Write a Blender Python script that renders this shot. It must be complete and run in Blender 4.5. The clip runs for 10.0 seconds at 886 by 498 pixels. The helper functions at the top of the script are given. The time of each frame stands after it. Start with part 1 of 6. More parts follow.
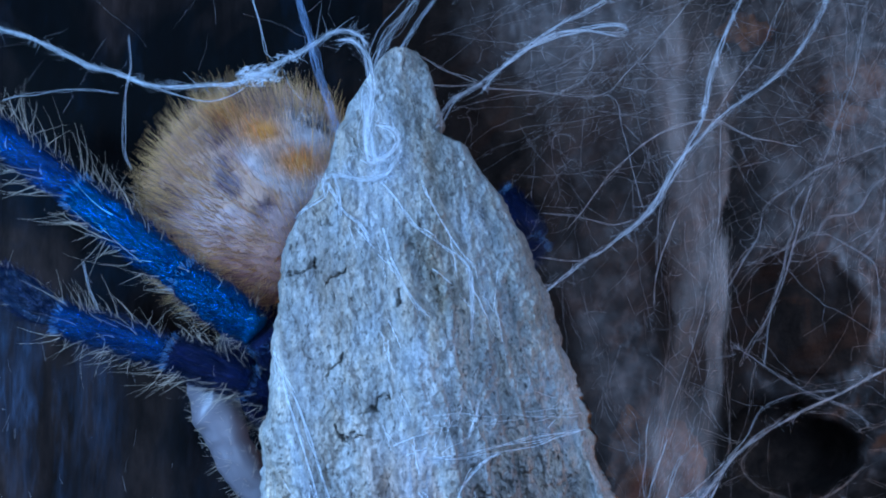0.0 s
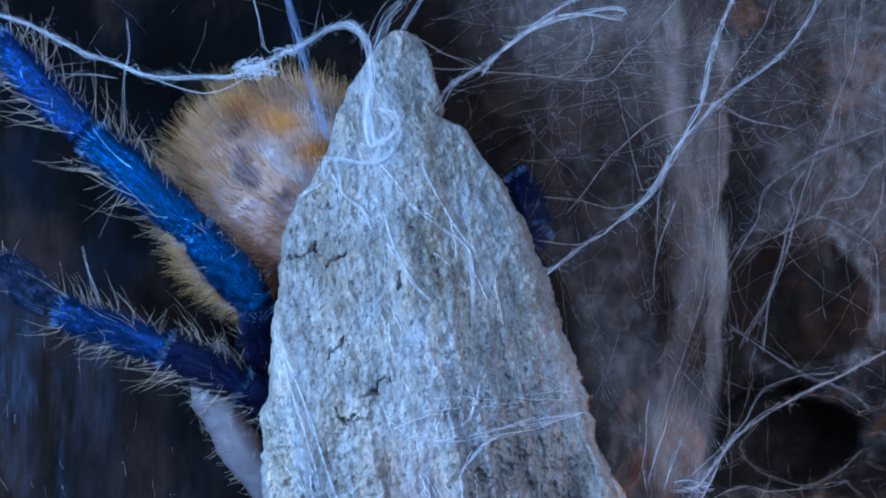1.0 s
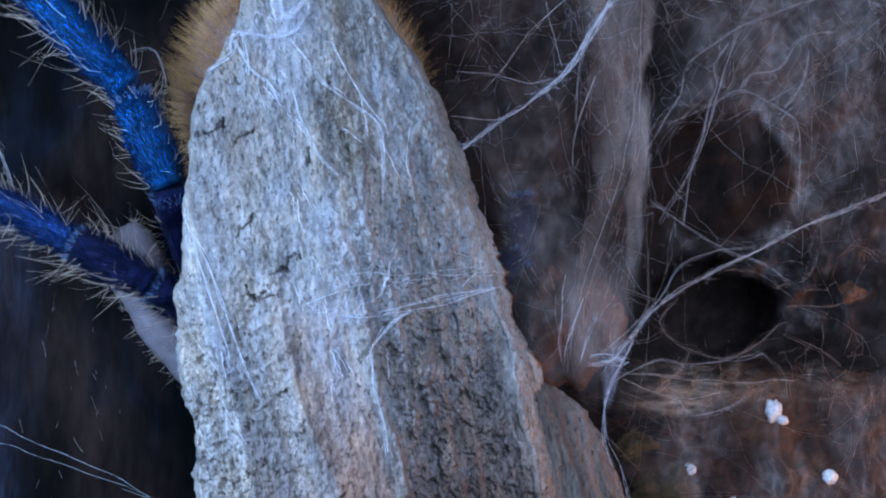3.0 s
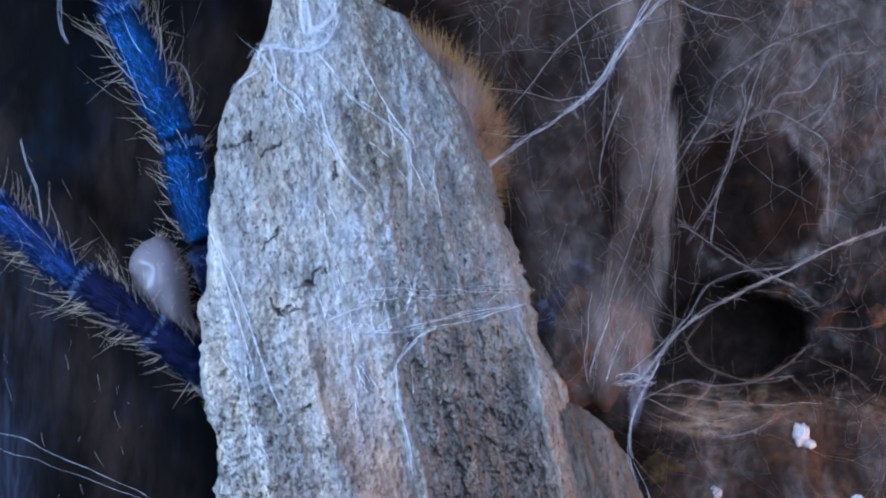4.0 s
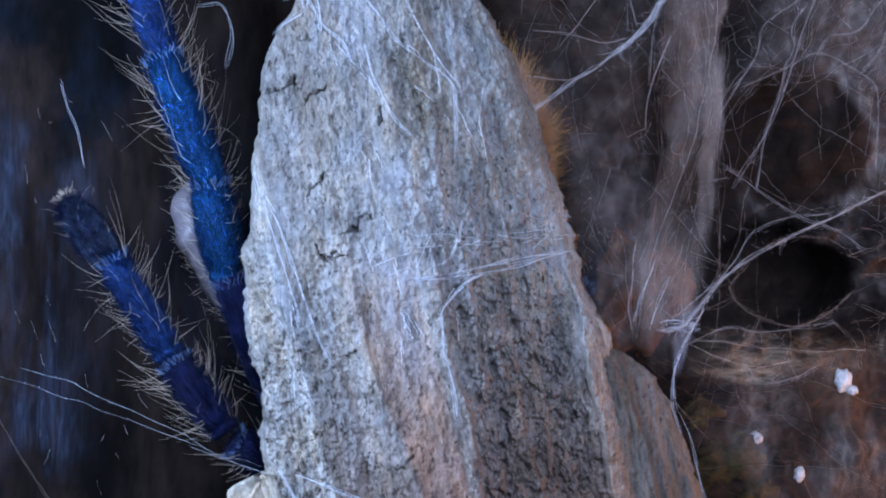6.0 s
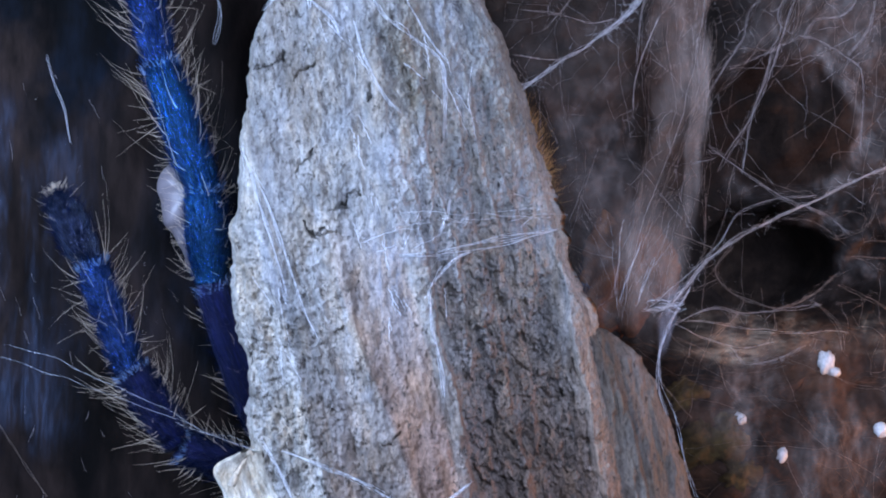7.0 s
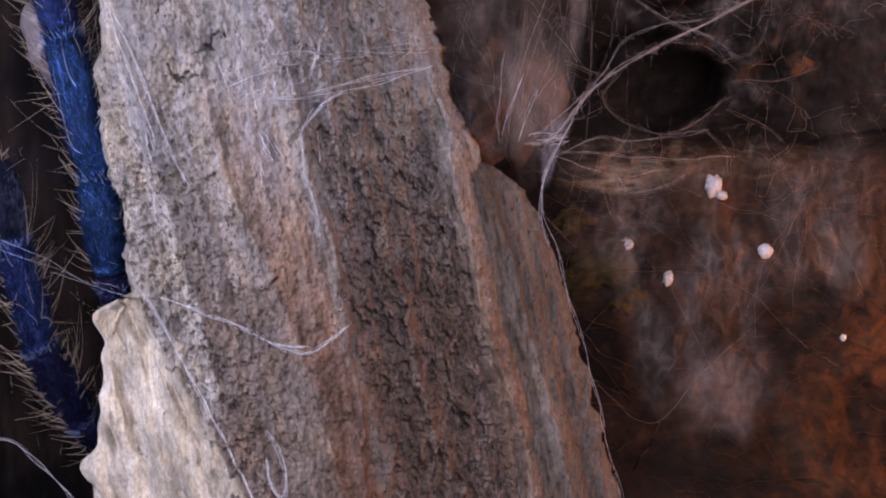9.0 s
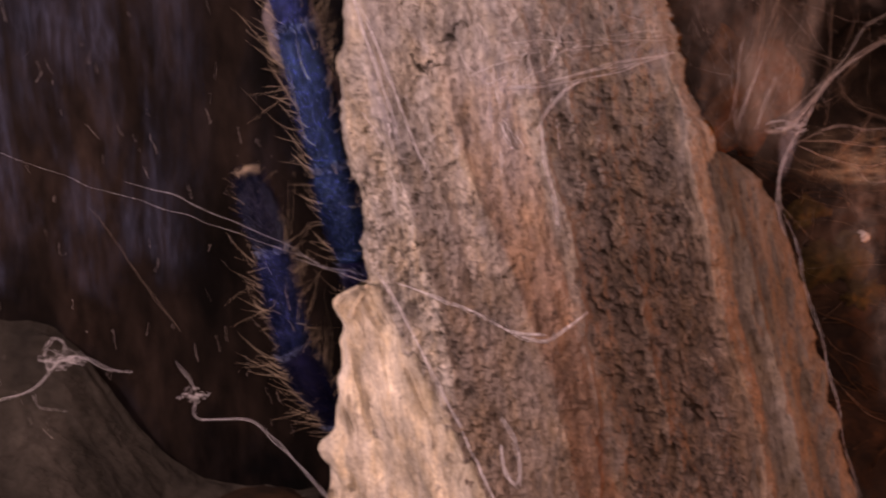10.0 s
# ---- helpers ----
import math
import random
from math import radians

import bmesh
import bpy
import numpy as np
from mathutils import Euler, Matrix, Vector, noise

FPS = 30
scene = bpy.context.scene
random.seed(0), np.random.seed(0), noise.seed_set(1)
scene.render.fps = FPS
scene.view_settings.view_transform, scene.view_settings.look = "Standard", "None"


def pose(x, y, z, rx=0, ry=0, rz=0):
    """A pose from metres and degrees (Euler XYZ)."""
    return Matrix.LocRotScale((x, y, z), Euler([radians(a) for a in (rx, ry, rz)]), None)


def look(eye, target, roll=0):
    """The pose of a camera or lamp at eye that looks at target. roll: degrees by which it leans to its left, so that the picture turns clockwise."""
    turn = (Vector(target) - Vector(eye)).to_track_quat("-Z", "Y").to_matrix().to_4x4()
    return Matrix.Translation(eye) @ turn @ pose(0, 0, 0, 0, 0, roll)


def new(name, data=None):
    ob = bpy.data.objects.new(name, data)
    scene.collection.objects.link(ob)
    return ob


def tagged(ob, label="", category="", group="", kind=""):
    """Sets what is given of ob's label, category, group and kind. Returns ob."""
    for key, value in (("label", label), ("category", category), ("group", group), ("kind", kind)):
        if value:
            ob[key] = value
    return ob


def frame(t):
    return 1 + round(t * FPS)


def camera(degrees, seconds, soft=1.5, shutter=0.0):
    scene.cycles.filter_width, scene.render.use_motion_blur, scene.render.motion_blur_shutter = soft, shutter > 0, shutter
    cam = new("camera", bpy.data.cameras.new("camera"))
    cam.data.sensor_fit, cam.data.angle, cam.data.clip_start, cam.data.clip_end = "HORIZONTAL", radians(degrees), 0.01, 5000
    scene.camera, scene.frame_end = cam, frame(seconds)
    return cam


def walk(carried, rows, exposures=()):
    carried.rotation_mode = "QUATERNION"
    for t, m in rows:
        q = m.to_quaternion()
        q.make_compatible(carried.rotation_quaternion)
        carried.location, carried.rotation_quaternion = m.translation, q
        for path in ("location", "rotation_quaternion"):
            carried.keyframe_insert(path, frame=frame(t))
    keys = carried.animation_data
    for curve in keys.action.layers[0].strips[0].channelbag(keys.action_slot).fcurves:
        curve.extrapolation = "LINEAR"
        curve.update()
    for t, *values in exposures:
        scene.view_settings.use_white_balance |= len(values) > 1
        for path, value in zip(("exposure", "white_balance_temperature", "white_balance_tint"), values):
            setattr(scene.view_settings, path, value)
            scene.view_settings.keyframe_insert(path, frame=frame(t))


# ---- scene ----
# All plan numbers are in centimetres; CM turns them into metres.
CM = 0.01

cam = camera(40.0, 10.0, soft=2.0, shutter=0.4)

# seconds, eye (cm), tilt, turn, roll (degrees)
CAMERA_ROWS = [
    (0.0, -0.366, -13.905, 0.127, 99.37, -2.52, 0.02),
    (0.5, -0.485, -13.914, 0.095, 99.19, -3.01, -0.05),
    (1.0, -0.418, -13.890, 0.041, 98.94, -2.73, -0.15),
    (1.5, -0.404, -13.858, 0.042, 98.52, -2.76, -0.25),
    (1.8, -0.180, -13.881, 0.229, 96.26, -2.78, -0.18),
    (2.0, -0.030, -13.897, 0.353, 95.74, -2.23, -0.37),
    (2.5, 0.022, -13.917, 0.324, 95.70, -2.34, -0.24),
    (2.8, 0.233, -13.821, 0.003, 95.44, -2.97, 0.00),
    (3.0, 0.329, -13.811, -0.083, 93.64, -3.78, -0.73),
    (3.2, 0.345, -13.787, -0.232, 93.69, -3.81, -0.32),
    (4.3, 0.090, -13.702, -0.191, 95.25, -2.82, -0.10),
    (4.5, -0.114, -13.766, -0.152, 95.26, -3.27, -0.06),
    (5.0, -0.229, -13.714, -0.098, 94.66, -2.92, 0.26),
    (5.5, -0.165, -13.722, -0.055, 94.01, -2.58, 0.20),
    (5.7, -0.030, -13.619, -0.007, 92.25, -1.96, 0.24),
    (6.8, -0.065, -13.594, -0.192, 91.35, -2.42, 0.52),
    (7.0, -0.128, -13.616, -0.215, 91.40, -2.95, 0.61),
    (7.5, -0.130, -13.602, -0.306, 90.63, -3.34, 1.29),
    (7.7, -0.097, -13.621, -0.331, 90.22, -4.12, 1.78),
    (8.0, -0.047, -13.650, -0.369, 91.80, -4.59, 1.68),
    (8.2, 0.151, -13.620, -0.241, 90.93, -5.21, 1.39),
    (8.5, 0.447, -13.574, -0.050, 84.95, -5.31, 0.30),
    (8.7, 0.521, -13.520, 0.125, 84.54, -5.25, -0.12),
    (9.0, 0.631, -13.440, 0.387, 81.32, -5.62, -0.52),
    (9.2, 0.533, -13.407, 0.335, 81.33, -5.18, -0.85),
    (9.5, 0.387, -13.358, 0.256, 81.23, -4.01, -1.11),
    (9.7, 0.186, -13.394, 0.267, 80.73, -0.74, -1.25),
    (10.0, -0.116, -13.449, 0.284, 81.40, 2.41, -1.24),
]


def camera_rows():
    return [(t, pose(x * CM, y * CM, z * CM, tilt, 0, turn) @ pose(0, 0, 0, 0, 0, roll))
            for t, x, y, z, tilt, turn, roll in CAMERA_ROWS]


# The clip's camera drifts from a very blue balance to a warm one, and darkens at the end.
EXPOSURES = [
    (0.0, -0.5, 4750, 6), (1.0, -0.4, 5000, 9), (2.0, -0.4, 5250, 13), (2.5, -0.35, 5450, 15), (3.2, -0.35, 5650, 17),
    (4.3, -0.2, 5800, 17), (5.0, -0.25, 5850, 19), (5.7, -0.3, 5900, 21), (6.8, -0.2, 6150, 23), (7.5, -0.1, 6350, 25),
    (8.0, -0.35, 7000, 30), (8.5, -0.05, 6900, 30), (9.0, -0.70, 8700, 46), (9.2, -0.85, 10800, 55), (9.5, -1.0, 16500, 66), (10.0, -1.0, 20000, 72),
]
walk(cam, camera_rows(), EXPOSURES)


# ---- light ----
def area_lamp(name, eye, target, size, watts, colour):
    data = bpy.data.lights.new(name, "AREA")
    data.shape, data.size, data.energy, data.color = "DISK", size * CM, watts, colour
    lamp = new(name, data)
    lamp.matrix_world = look(Vector(eye) * CM, Vector(target) * CM)
    return lamp


world = bpy.data.worlds.new("world")
world.use_nodes = True
world.node_tree.nodes["Background"].inputs["Color"].default_value = (0.30, 0.42, 0.70, 1)
world.node_tree.nodes["Background"].inputs["Strength"].default_value = 0.05
scene.world = world
# Unseen cool lamp west at bark height, unseen warm bulb low in the east, and a front fill lamp added to lift the shade.
area_lamp("side_lamp", (-14, -9.5, 3.0), (0.0, 1, 0.3), 4.5, 0.66, (0.50, 0.71, 1.0))
area_lamp("warm_bulb", (10.5, 0.4, -3.6), (4.0, 1.8, -1.0), 2.0, 0.046, (1.0, 0.46, 0.18))
# Fill lamp added in front to soften shadows; no source stands there.
area_lamp("front_fill", (5, -22, 6), (1, 1, 0), 12.0, 0.86, (0.58, 0.74, 1.0))


# ---- materials ----
def material(name):
    mat = bpy.data.materials.new(name)
    mat.use_nodes = True
    nodes, links = mat.node_tree.nodes, mat.node_tree.links
    return mat, nodes, links, nodes["Principled BSDF"]


def noise_node(nodes, links, scale, detail=6, rough=0.6, stretch=(1, 1, 1), turn=(0, 0, 0), distort=0.0):
    """Noise in the thing's own space; scale counts per centimetre."""
    coord = nodes.new("ShaderNodeTexCoord")
    mapping = nodes.new("ShaderNodeMapping")
    mapping.inputs["Scale"].default_value = [100 * s for s in stretch]
    mapping.inputs["Rotation"].default_value = [radians(a) for a in turn]
    tex = nodes.new("ShaderNodeTexNoise")
    tex.inputs["Scale"].default_value = scale
    tex.inputs["Detail"].default_value = detail
    tex.inputs["Roughness"].default_value = rough
    tex.inputs["Distortion"].default_value = distort
    links.new(coord.outputs["Object"], mapping.inputs["Vector"])
    links.new(mapping.outputs["Vector"], tex.inputs["Vector"])
    return tex.outputs["Fac"]


def ramp_node(nodes, links, fac, stops):
    ramp = nodes.new("ShaderNodeValToRGB")
    els = ramp.color_ramp.elements
    while len(els) < len(stops):
        els.new(0.5)
    for el, (at, col) in zip(els, stops):
        el.position, el.color = at, (*col, 1)
    links.new(fac, ramp.inputs["Fac"])
    return ramp.outputs["Color"]


def mix_node(nodes, links, fac, a, b, mode="MIX"):
    mix = nodes.new("ShaderNodeMix")
    mix.data_type, mix.blend_type = "RGBA", mode
    for value, socket in ((fac, mix.inputs[0]), (a, mix.inputs[6]), (b, mix.inputs[7])):
        if hasattr(value, "links"):
            links.new(value, socket)
        elif isinstance(value, (int, float)):
            socket.default_value = value
        else:
            socket.default_value = (*value, 1)
    return mix.outputs[2]


def bump_node(nodes, links, bsdf, fac, depth, strength=1.0):
    bump = nodes.new("ShaderNodeBump")
    bump.inputs["Distance"].default_value = depth * CM
    bump.inputs["Strength"].default_value = strength
    links.new(fac, bump.inputs["Height"])
    links.new(bump.outputs["Normal"], bsdf.inputs["Normal"])


def bark_material(name, dark, dark_at=0.37, relief=0.045):
    """Weathered wood: its tone is laid along the slab, with fibre streaks, speckle and dark flecks on it."""
    mat, nodes, links, bsdf = material(name)
    hue = noise_node(nodes, links, 2.2, 5, 0.6, (1.8, 1.8, 0.6), (0, 14, 0), 0.5)
    streak = noise_node(nodes, links, 7.0, 6, 0.65, (3.2, 2.0, 0.32), (0, 12, 0), 0.5)
    fibre = noise_node(nodes, links, 15.0, 7, 0.75, (2.0, 1.6, 0.75), (0, 14, 0), 1.0)
    mottle = noise_node(nodes, links, 13.0, 7, 0.75, (1.2, 1.2, 0.8), (0, 13, 0), 0.8)
    speck = noise_node(nodes, links, 9.0, 5, 0.65, (1.7, 1.5, 0.85), (0, 14, 0), 0.8)
    dash = noise_node(nodes, links, 17.0, 4, 0.6, (1.7, 1.4, 0.8), (0, 14, 0), 0.8)
    decay = nodes.new("ShaderNodeAttribute")
    decay.attribute_name = "decay"
    tone = nodes.new("ShaderNodeAttribute")
    tone.attribute_name = "tone"
    col = tone.outputs["Color"]
    for fac, low, high in ((hue, (1.10, 0.99, 0.86), (0.95, 1.0, 1.08)), (streak, (0.78, 0.77, 0.76), (1.15, 1.14, 1.13)),
                           (fibre, (0.74, 0.72, 0.71), (1.20, 1.19, 1.18)), (mottle, (0.64, 0.62, 0.61), (1.22, 1.21, 1.20))):
        col = mix_node(nodes, links, 1.0, col, ramp_node(nodes, links, fac, [(0.34, low), (0.50, (0.98, 0.98, 0.98)), (0.66, high)]), "MULTIPLY")
    # dark flecks, which also lay shade into the small pits
    for fac, pull, at in ((speck, -0.055, dark_at), (dash, -0.04, dark_at - 0.01)):
        pitted = nodes.new("ShaderNodeMath")
        pitted.operation = "MULTIPLY_ADD"
        pitted.inputs[1].default_value = pull
        links.new(decay.outputs["Fac"], pitted.inputs[0])
        links.new(fac, pitted.inputs[2])
        spots = ramp_node(nodes, links, pitted.outputs["Value"], [(at - 0.025, (0.85, 0.85, 0.85)), (at + 0.025, (0, 0, 0))])
        col = mix_node(nodes, links, spots, col, dark)
    links.new(col, bsdf.inputs["Base Color"])
    bsdf.inputs["Roughness"].default_value = 0.8
    bsdf.inputs["Specular IOR Level"].default_value = 0.3
    height = mix_node(nodes, links, 0.5, mix_node(nodes, links, 0.5, fibre, mottle), speck)
    bump_node(nodes, links, bsdf, height, relief, 1.0)
    return mat


def rough_material(name, a, b, c, scale, rough=0.9, depth=0.08, stretch=(1, 1, 1), spec=0.2):
    mat, nodes, links, bsdf = material(name)
    big = noise_node(nodes, links, scale, 6, 0.65, stretch)
    fine = noise_node(nodes, links, scale * 6, 6, 0.7, stretch)
    col = ramp_node(nodes, links, big, [(0.3, a), (0.5, b), (0.7, c)])
    col = mix_node(nodes, links, 0.7, col, ramp_node(nodes, links, fine, [(0.3, (0.4, 0.4, 0.4)), (0.7, (1.4, 1.4, 1.4))]), "MULTIPLY")
    links.new(col, bsdf.inputs["Base Color"])
    bsdf.inputs["Roughness"].default_value = rough
    bsdf.inputs["Specular IOR Level"].default_value = spec
    bump_node(nodes, links, bsdf, fine, depth)
    return mat


def silk_material(name, colour, through_light=0.5, rough=0.45):
    mat, nodes, links, bsdf = material(name)
    bsdf.inputs["Base Color"].default_value = (*colour, 1)
    bsdf.inputs["Roughness"].default_value = rough
    glow = nodes.new("ShaderNodeBsdfTranslucent")
    glow.inputs["Color"].default_value = (*colour, 1)
    mix = nodes.new("ShaderNodeMixShader")
    mix.inputs["Fac"].default_value = through_light
    links.new(bsdf.outputs["BSDF"], mix.inputs[1])
    links.new(glow.outputs["BSDF"], mix.inputs[2])
    links.new(mix.outputs["Shader"], nodes["Material Output"].inputs["Surface"])
    return mat


def filament_node(nodes, links, scale, sharp, stretch, turn):
    """Thin wandering lines, like matted fibres: the middle level of a noise."""
    n = noise_node(nodes, links, scale, 3, 0.55, stretch, turn, 0.5)
    last = n
    for kind, value in (("MULTIPLY_ADD", 2.0), ("ABSOLUTE", None), ("SUBTRACT", None), ("POWER", sharp)):
        op = nodes.new("ShaderNodeMath")
        op.operation = kind
        if kind == "SUBTRACT":
            op.inputs[0].default_value = 1.0
            links.new(last, op.inputs[1])
        else:
            links.new(last, op.inputs[0])
            if value is not None:
                op.inputs[1].default_value = value
            if kind == "MULTIPLY_ADD":
                op.inputs[2].default_value = -1.0
        last = op.outputs["Value"]
    return last


def veil_material(name, colour, haze, lines, scale=1.6, stretch=(1, 1, 0.25), turn=(0, 0, 0), least=0.1, folds=(1, 1, 0.7)):
    """A gauze of silk: matted fibres with air between them."""
    mat, nodes, links, bsdf = material(name)
    bsdf.inputs["Base Color"].default_value = (*colour, 1)
    bsdf.inputs["Roughness"].default_value = 0.7
    bsdf.inputs["Specular IOR Level"].default_value = 0.1
    broad = noise_node(nodes, links, 0.8, 5, 0.6, folds, turn, 0.5)
    air = nodes.new("ShaderNodeMapRange")
    air.inputs["From Min"].default_value, air.inputs["From Max"].default_value = 0.38, 0.66
    air.inputs["To Min"].default_value, air.inputs["To Max"].default_value = least, 1.0
    links.new(broad, air.inputs["Value"])
    one = filament_node(nodes, links, scale, 14.0, stretch, turn)
    two = filament_node(nodes, links, scale * 2.3, 9.0, stretch, [t - 25 for t in turn])
    add = nodes.new("ShaderNodeMath")
    add.operation = "ADD"
    links.new(one, add.inputs[0])
    links.new(two, add.inputs[1])
    dense = nodes.new("ShaderNodeMath")
    dense.operation = "MULTIPLY_ADD"
    dense.inputs[1].default_value, dense.inputs[2].default_value = lines, haze
    links.new(add.outputs["Value"], dense.inputs[0])
    patchy = nodes.new("ShaderNodeMath")
    patchy.operation = "MULTIPLY"
    links.new(dense.outputs["Value"], patchy.inputs[0])
    links.new(air.outputs["Result"], patchy.inputs[1])
    edge = nodes.new("ShaderNodeAttribute")
    edge.attribute_name = "thin"
    mul = nodes.new("ShaderNodeMath")
    mul.operation, mul.use_clamp = "MULTIPLY", True
    links.new(patchy.outputs["Value"], mul.inputs[0])
    links.new(edge.outputs["Fac"], mul.inputs[1])
    glow = nodes.new("ShaderNodeBsdfTranslucent")
    glow.inputs["Color"].default_value = (*colour, 1)
    body = nodes.new("ShaderNodeMixShader")
    body.inputs["Fac"].default_value = 0.35
    links.new(bsdf.outputs["BSDF"], body.inputs[1])
    links.new(glow.outputs["BSDF"], body.inputs[2])
    clear = nodes.new("ShaderNodeBsdfTransparent")
    mix = nodes.new("ShaderNodeMixShader")
    links.new(mul.outputs["Value"], mix.inputs["Fac"])
    links.new(clear.outputs["BSDF"], mix.inputs[1])
    links.new(body.outputs["Shader"], mix.inputs[2])
    links.new(mix.outputs["Shader"], nodes["Material Output"].inputs["Surface"])
    return mat


def leg_material(name, dark, blue, gloss=0.34, rim=0.0):
    """Velvet with a metallic blue shine; dark and blue also set how lit it looks."""
    mat, nodes, links, bsdf = material(name)
    fuzz = noise_node(nodes, links, 11.0, 6, 0.75, (2.6, 2.6, 0.4), (0, 12, 0), 0.4)
    patch = noise_node(nodes, links, 1.8, 3, 0.5)
    col = mix_node(nodes, links, patch, dark, blue)
    col = mix_node(nodes, links, 0.8, col, ramp_node(nodes, links, fuzz, [(0.36, (0.12, 0.12, 0.14)), (0.5, (0.7, 0.7, 0.7)), (0.64, (1.9, 1.9, 1.8))]), "MULTIPLY")
    links.new(col, bsdf.inputs["Base Color"])
    bsdf.inputs["Metallic"].default_value = 0.85
    bsdf.inputs["Roughness"].default_value = gloss
    bsdf.inputs["Sheen Weight"].default_value = 0.04 + rim
    bsdf.inputs["Sheen Roughness"].default_value = 0.35
    bsdf.inputs["Sheen Tint"].default_value = (0.40, 0.58, 0.9, 1)
    bump_node(nodes, links, bsdf, fuzz, 0.03)
    return mat


def fuzz_material(name, dark, blue):
    """Fine hairs whose colour differs from hair to hair."""
    mat, nodes, links, bsdf = material(name)
    geo = nodes.new("ShaderNodeNewGeometry")
    col = ramp_node(nodes, links, geo.outputs["Random Per Island"], [(0.25, dark), (0.95, blue)])
    links.new(col, bsdf.inputs["Base Color"])
    bsdf.inputs["Metallic"].default_value = 0.5
    bsdf.inputs["Roughness"].default_value = 0.4
    bsdf.inputs["Specular IOR Level"].default_value = 0.08
    return mat


def panel_material():
    """Dark smeared panel: navy with brownish clouds."""
    mat, nodes, links, bsdf = material("smeared_panel")
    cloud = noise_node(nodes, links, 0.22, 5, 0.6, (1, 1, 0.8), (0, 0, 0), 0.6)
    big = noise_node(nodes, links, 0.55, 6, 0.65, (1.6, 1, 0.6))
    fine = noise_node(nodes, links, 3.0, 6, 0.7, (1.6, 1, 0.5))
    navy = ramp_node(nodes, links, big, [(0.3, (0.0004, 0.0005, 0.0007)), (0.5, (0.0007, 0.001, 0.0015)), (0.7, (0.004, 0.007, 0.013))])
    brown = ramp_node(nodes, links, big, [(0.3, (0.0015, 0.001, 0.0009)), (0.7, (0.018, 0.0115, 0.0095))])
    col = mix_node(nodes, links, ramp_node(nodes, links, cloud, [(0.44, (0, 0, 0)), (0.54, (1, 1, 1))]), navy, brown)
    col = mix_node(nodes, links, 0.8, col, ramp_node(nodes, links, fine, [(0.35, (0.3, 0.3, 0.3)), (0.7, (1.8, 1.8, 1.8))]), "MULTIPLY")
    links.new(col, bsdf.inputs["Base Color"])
    bsdf.inputs["Roughness"].default_value = 0.7
    bsdf.inputs["Specular IOR Level"].default_value = 0.05
    bump_node(nodes, links, bsdf, fine, 0.02)
    return mat


BARK = bark_material("weathered_bark", (0.035, 0.03, 0.026))
FLAKE = bark_material("cream_flake", (0.24, 0.19, 0.14), 0.31, 0.05)
REAR_BARK = bark_material("brown_bark", (0.03, 0.024, 0.02), 0.37)
CORK = rough_material("dark_cork", (0.010, 0.0068, 0.005), (0.020, 0.0125, 0.009), (0.055, 0.034, 0.023), 0.55, 0.95, 0.12)
PANEL = panel_material()
SOIL = rough_material("coco_soil", (0.006, 0.003, 0.002), (0.022, 0.0105, 0.006), (0.085, 0.038, 0.019), 0.7, 0.95, 0.12, (0.9, 1, 1.1))
ORANGE_CORK = rough_material("orange_cork", (0.03, 0.012, 0.005), (0.11, 0.040, 0.014), (0.25, 0.095, 0.032), 2.2, 0.9, 0.10)
CLOD = rough_material("ochre_clod", (0.03, 0.018, 0.006), (0.075, 0.045, 0.013), (0.14, 0.09, 0.028), 2.4, 0.95, 0.12)
WALL = rough_material("tank_wall", (0.02, 0.02, 0.022), (0.03, 0.03, 0.032), (0.045, 0.043, 0.042), 0.2, 0.7, 0.02)
SILK = silk_material("silk", (0.86, 0.89, 0.94), 0.22)
BAND_FIBRE = silk_material("blue_band_fibre", (0.42, 0.55, 0.80), 0.4)
SILK_DULL = silk_material("dusty_silk", (0.46, 0.36, 0.30))
SILK_WARM = silk_material("greyish_silk", (0.74, 0.68, 0.66), 0.3)
THREAD = silk_material("thin_thread", (0.58, 0.53, 0.52), 0.4)
VEIL = veil_material("silk_veil", (0.60, 0.47, 0.40), 0.25, 0.12, 1.6, (1.8, 1, 0.3), (0, 6, 0), 0.3, (2.6, 1, 0.35))
SHEET = veil_material("taut_silk", (0.62, 0.66, 0.80), 0.10, 0.22, 3.0, (2.4, 1, 0.3), (0, -28, 0), 0.6)
VEIL_THIN = veil_material("thin_silk_veil", (0.56, 0.46, 0.41), 0.075, 0.17, 1.5, (1, 1, 0.5), (0, 28, 0))
VEIL_MID = veil_material("hazy_silk_veil", (0.56, 0.47, 0.43), 0.10, 0.15, 1.5, (1, 1, 0.5), (0, 15, 0), 0.25)
# Level silk whose orange is part stain, part warm light put into the colour.
VEIL_SIDE = veil_material("warm_lit_silk_veil", (0.62, 0.45, 0.31), 0.005, 0.30, 2.6, (0.35, 1, 1.4), (0, -6, 0))
FILM_SHEEN = veil_material("silk_film_sheen", (0.72, 0.78, 0.90), 0.02, 0.24, 3.0, (2.2, 2.2, 0.3), (0, 14, 0))
SMEAR = veil_material("silk_smear", (0.22, 0.33, 0.58), 0.035, 0.13, 2.2, (1.8, 1.6, 0.22), (0, 3, 0), 0.0, (1.3, 1, 0.35))
PELLET = rough_material("white_pellet", (0.6, 0.6, 0.6), (0.8, 0.8, 0.8), (0.9, 0.9, 0.9), 6.0, 0.7, 0.03)
HUSK = silk_material("pale_husk", (0.24, 0.215, 0.235), 0.4, 0.4)
SOIL_GREY = rough_material("grey_soil", (0.013, 0.0125, 0.011), (0.028, 0.026, 0.022), (0.055, 0.050, 0.043), 0.8, 0.95, 0.1)
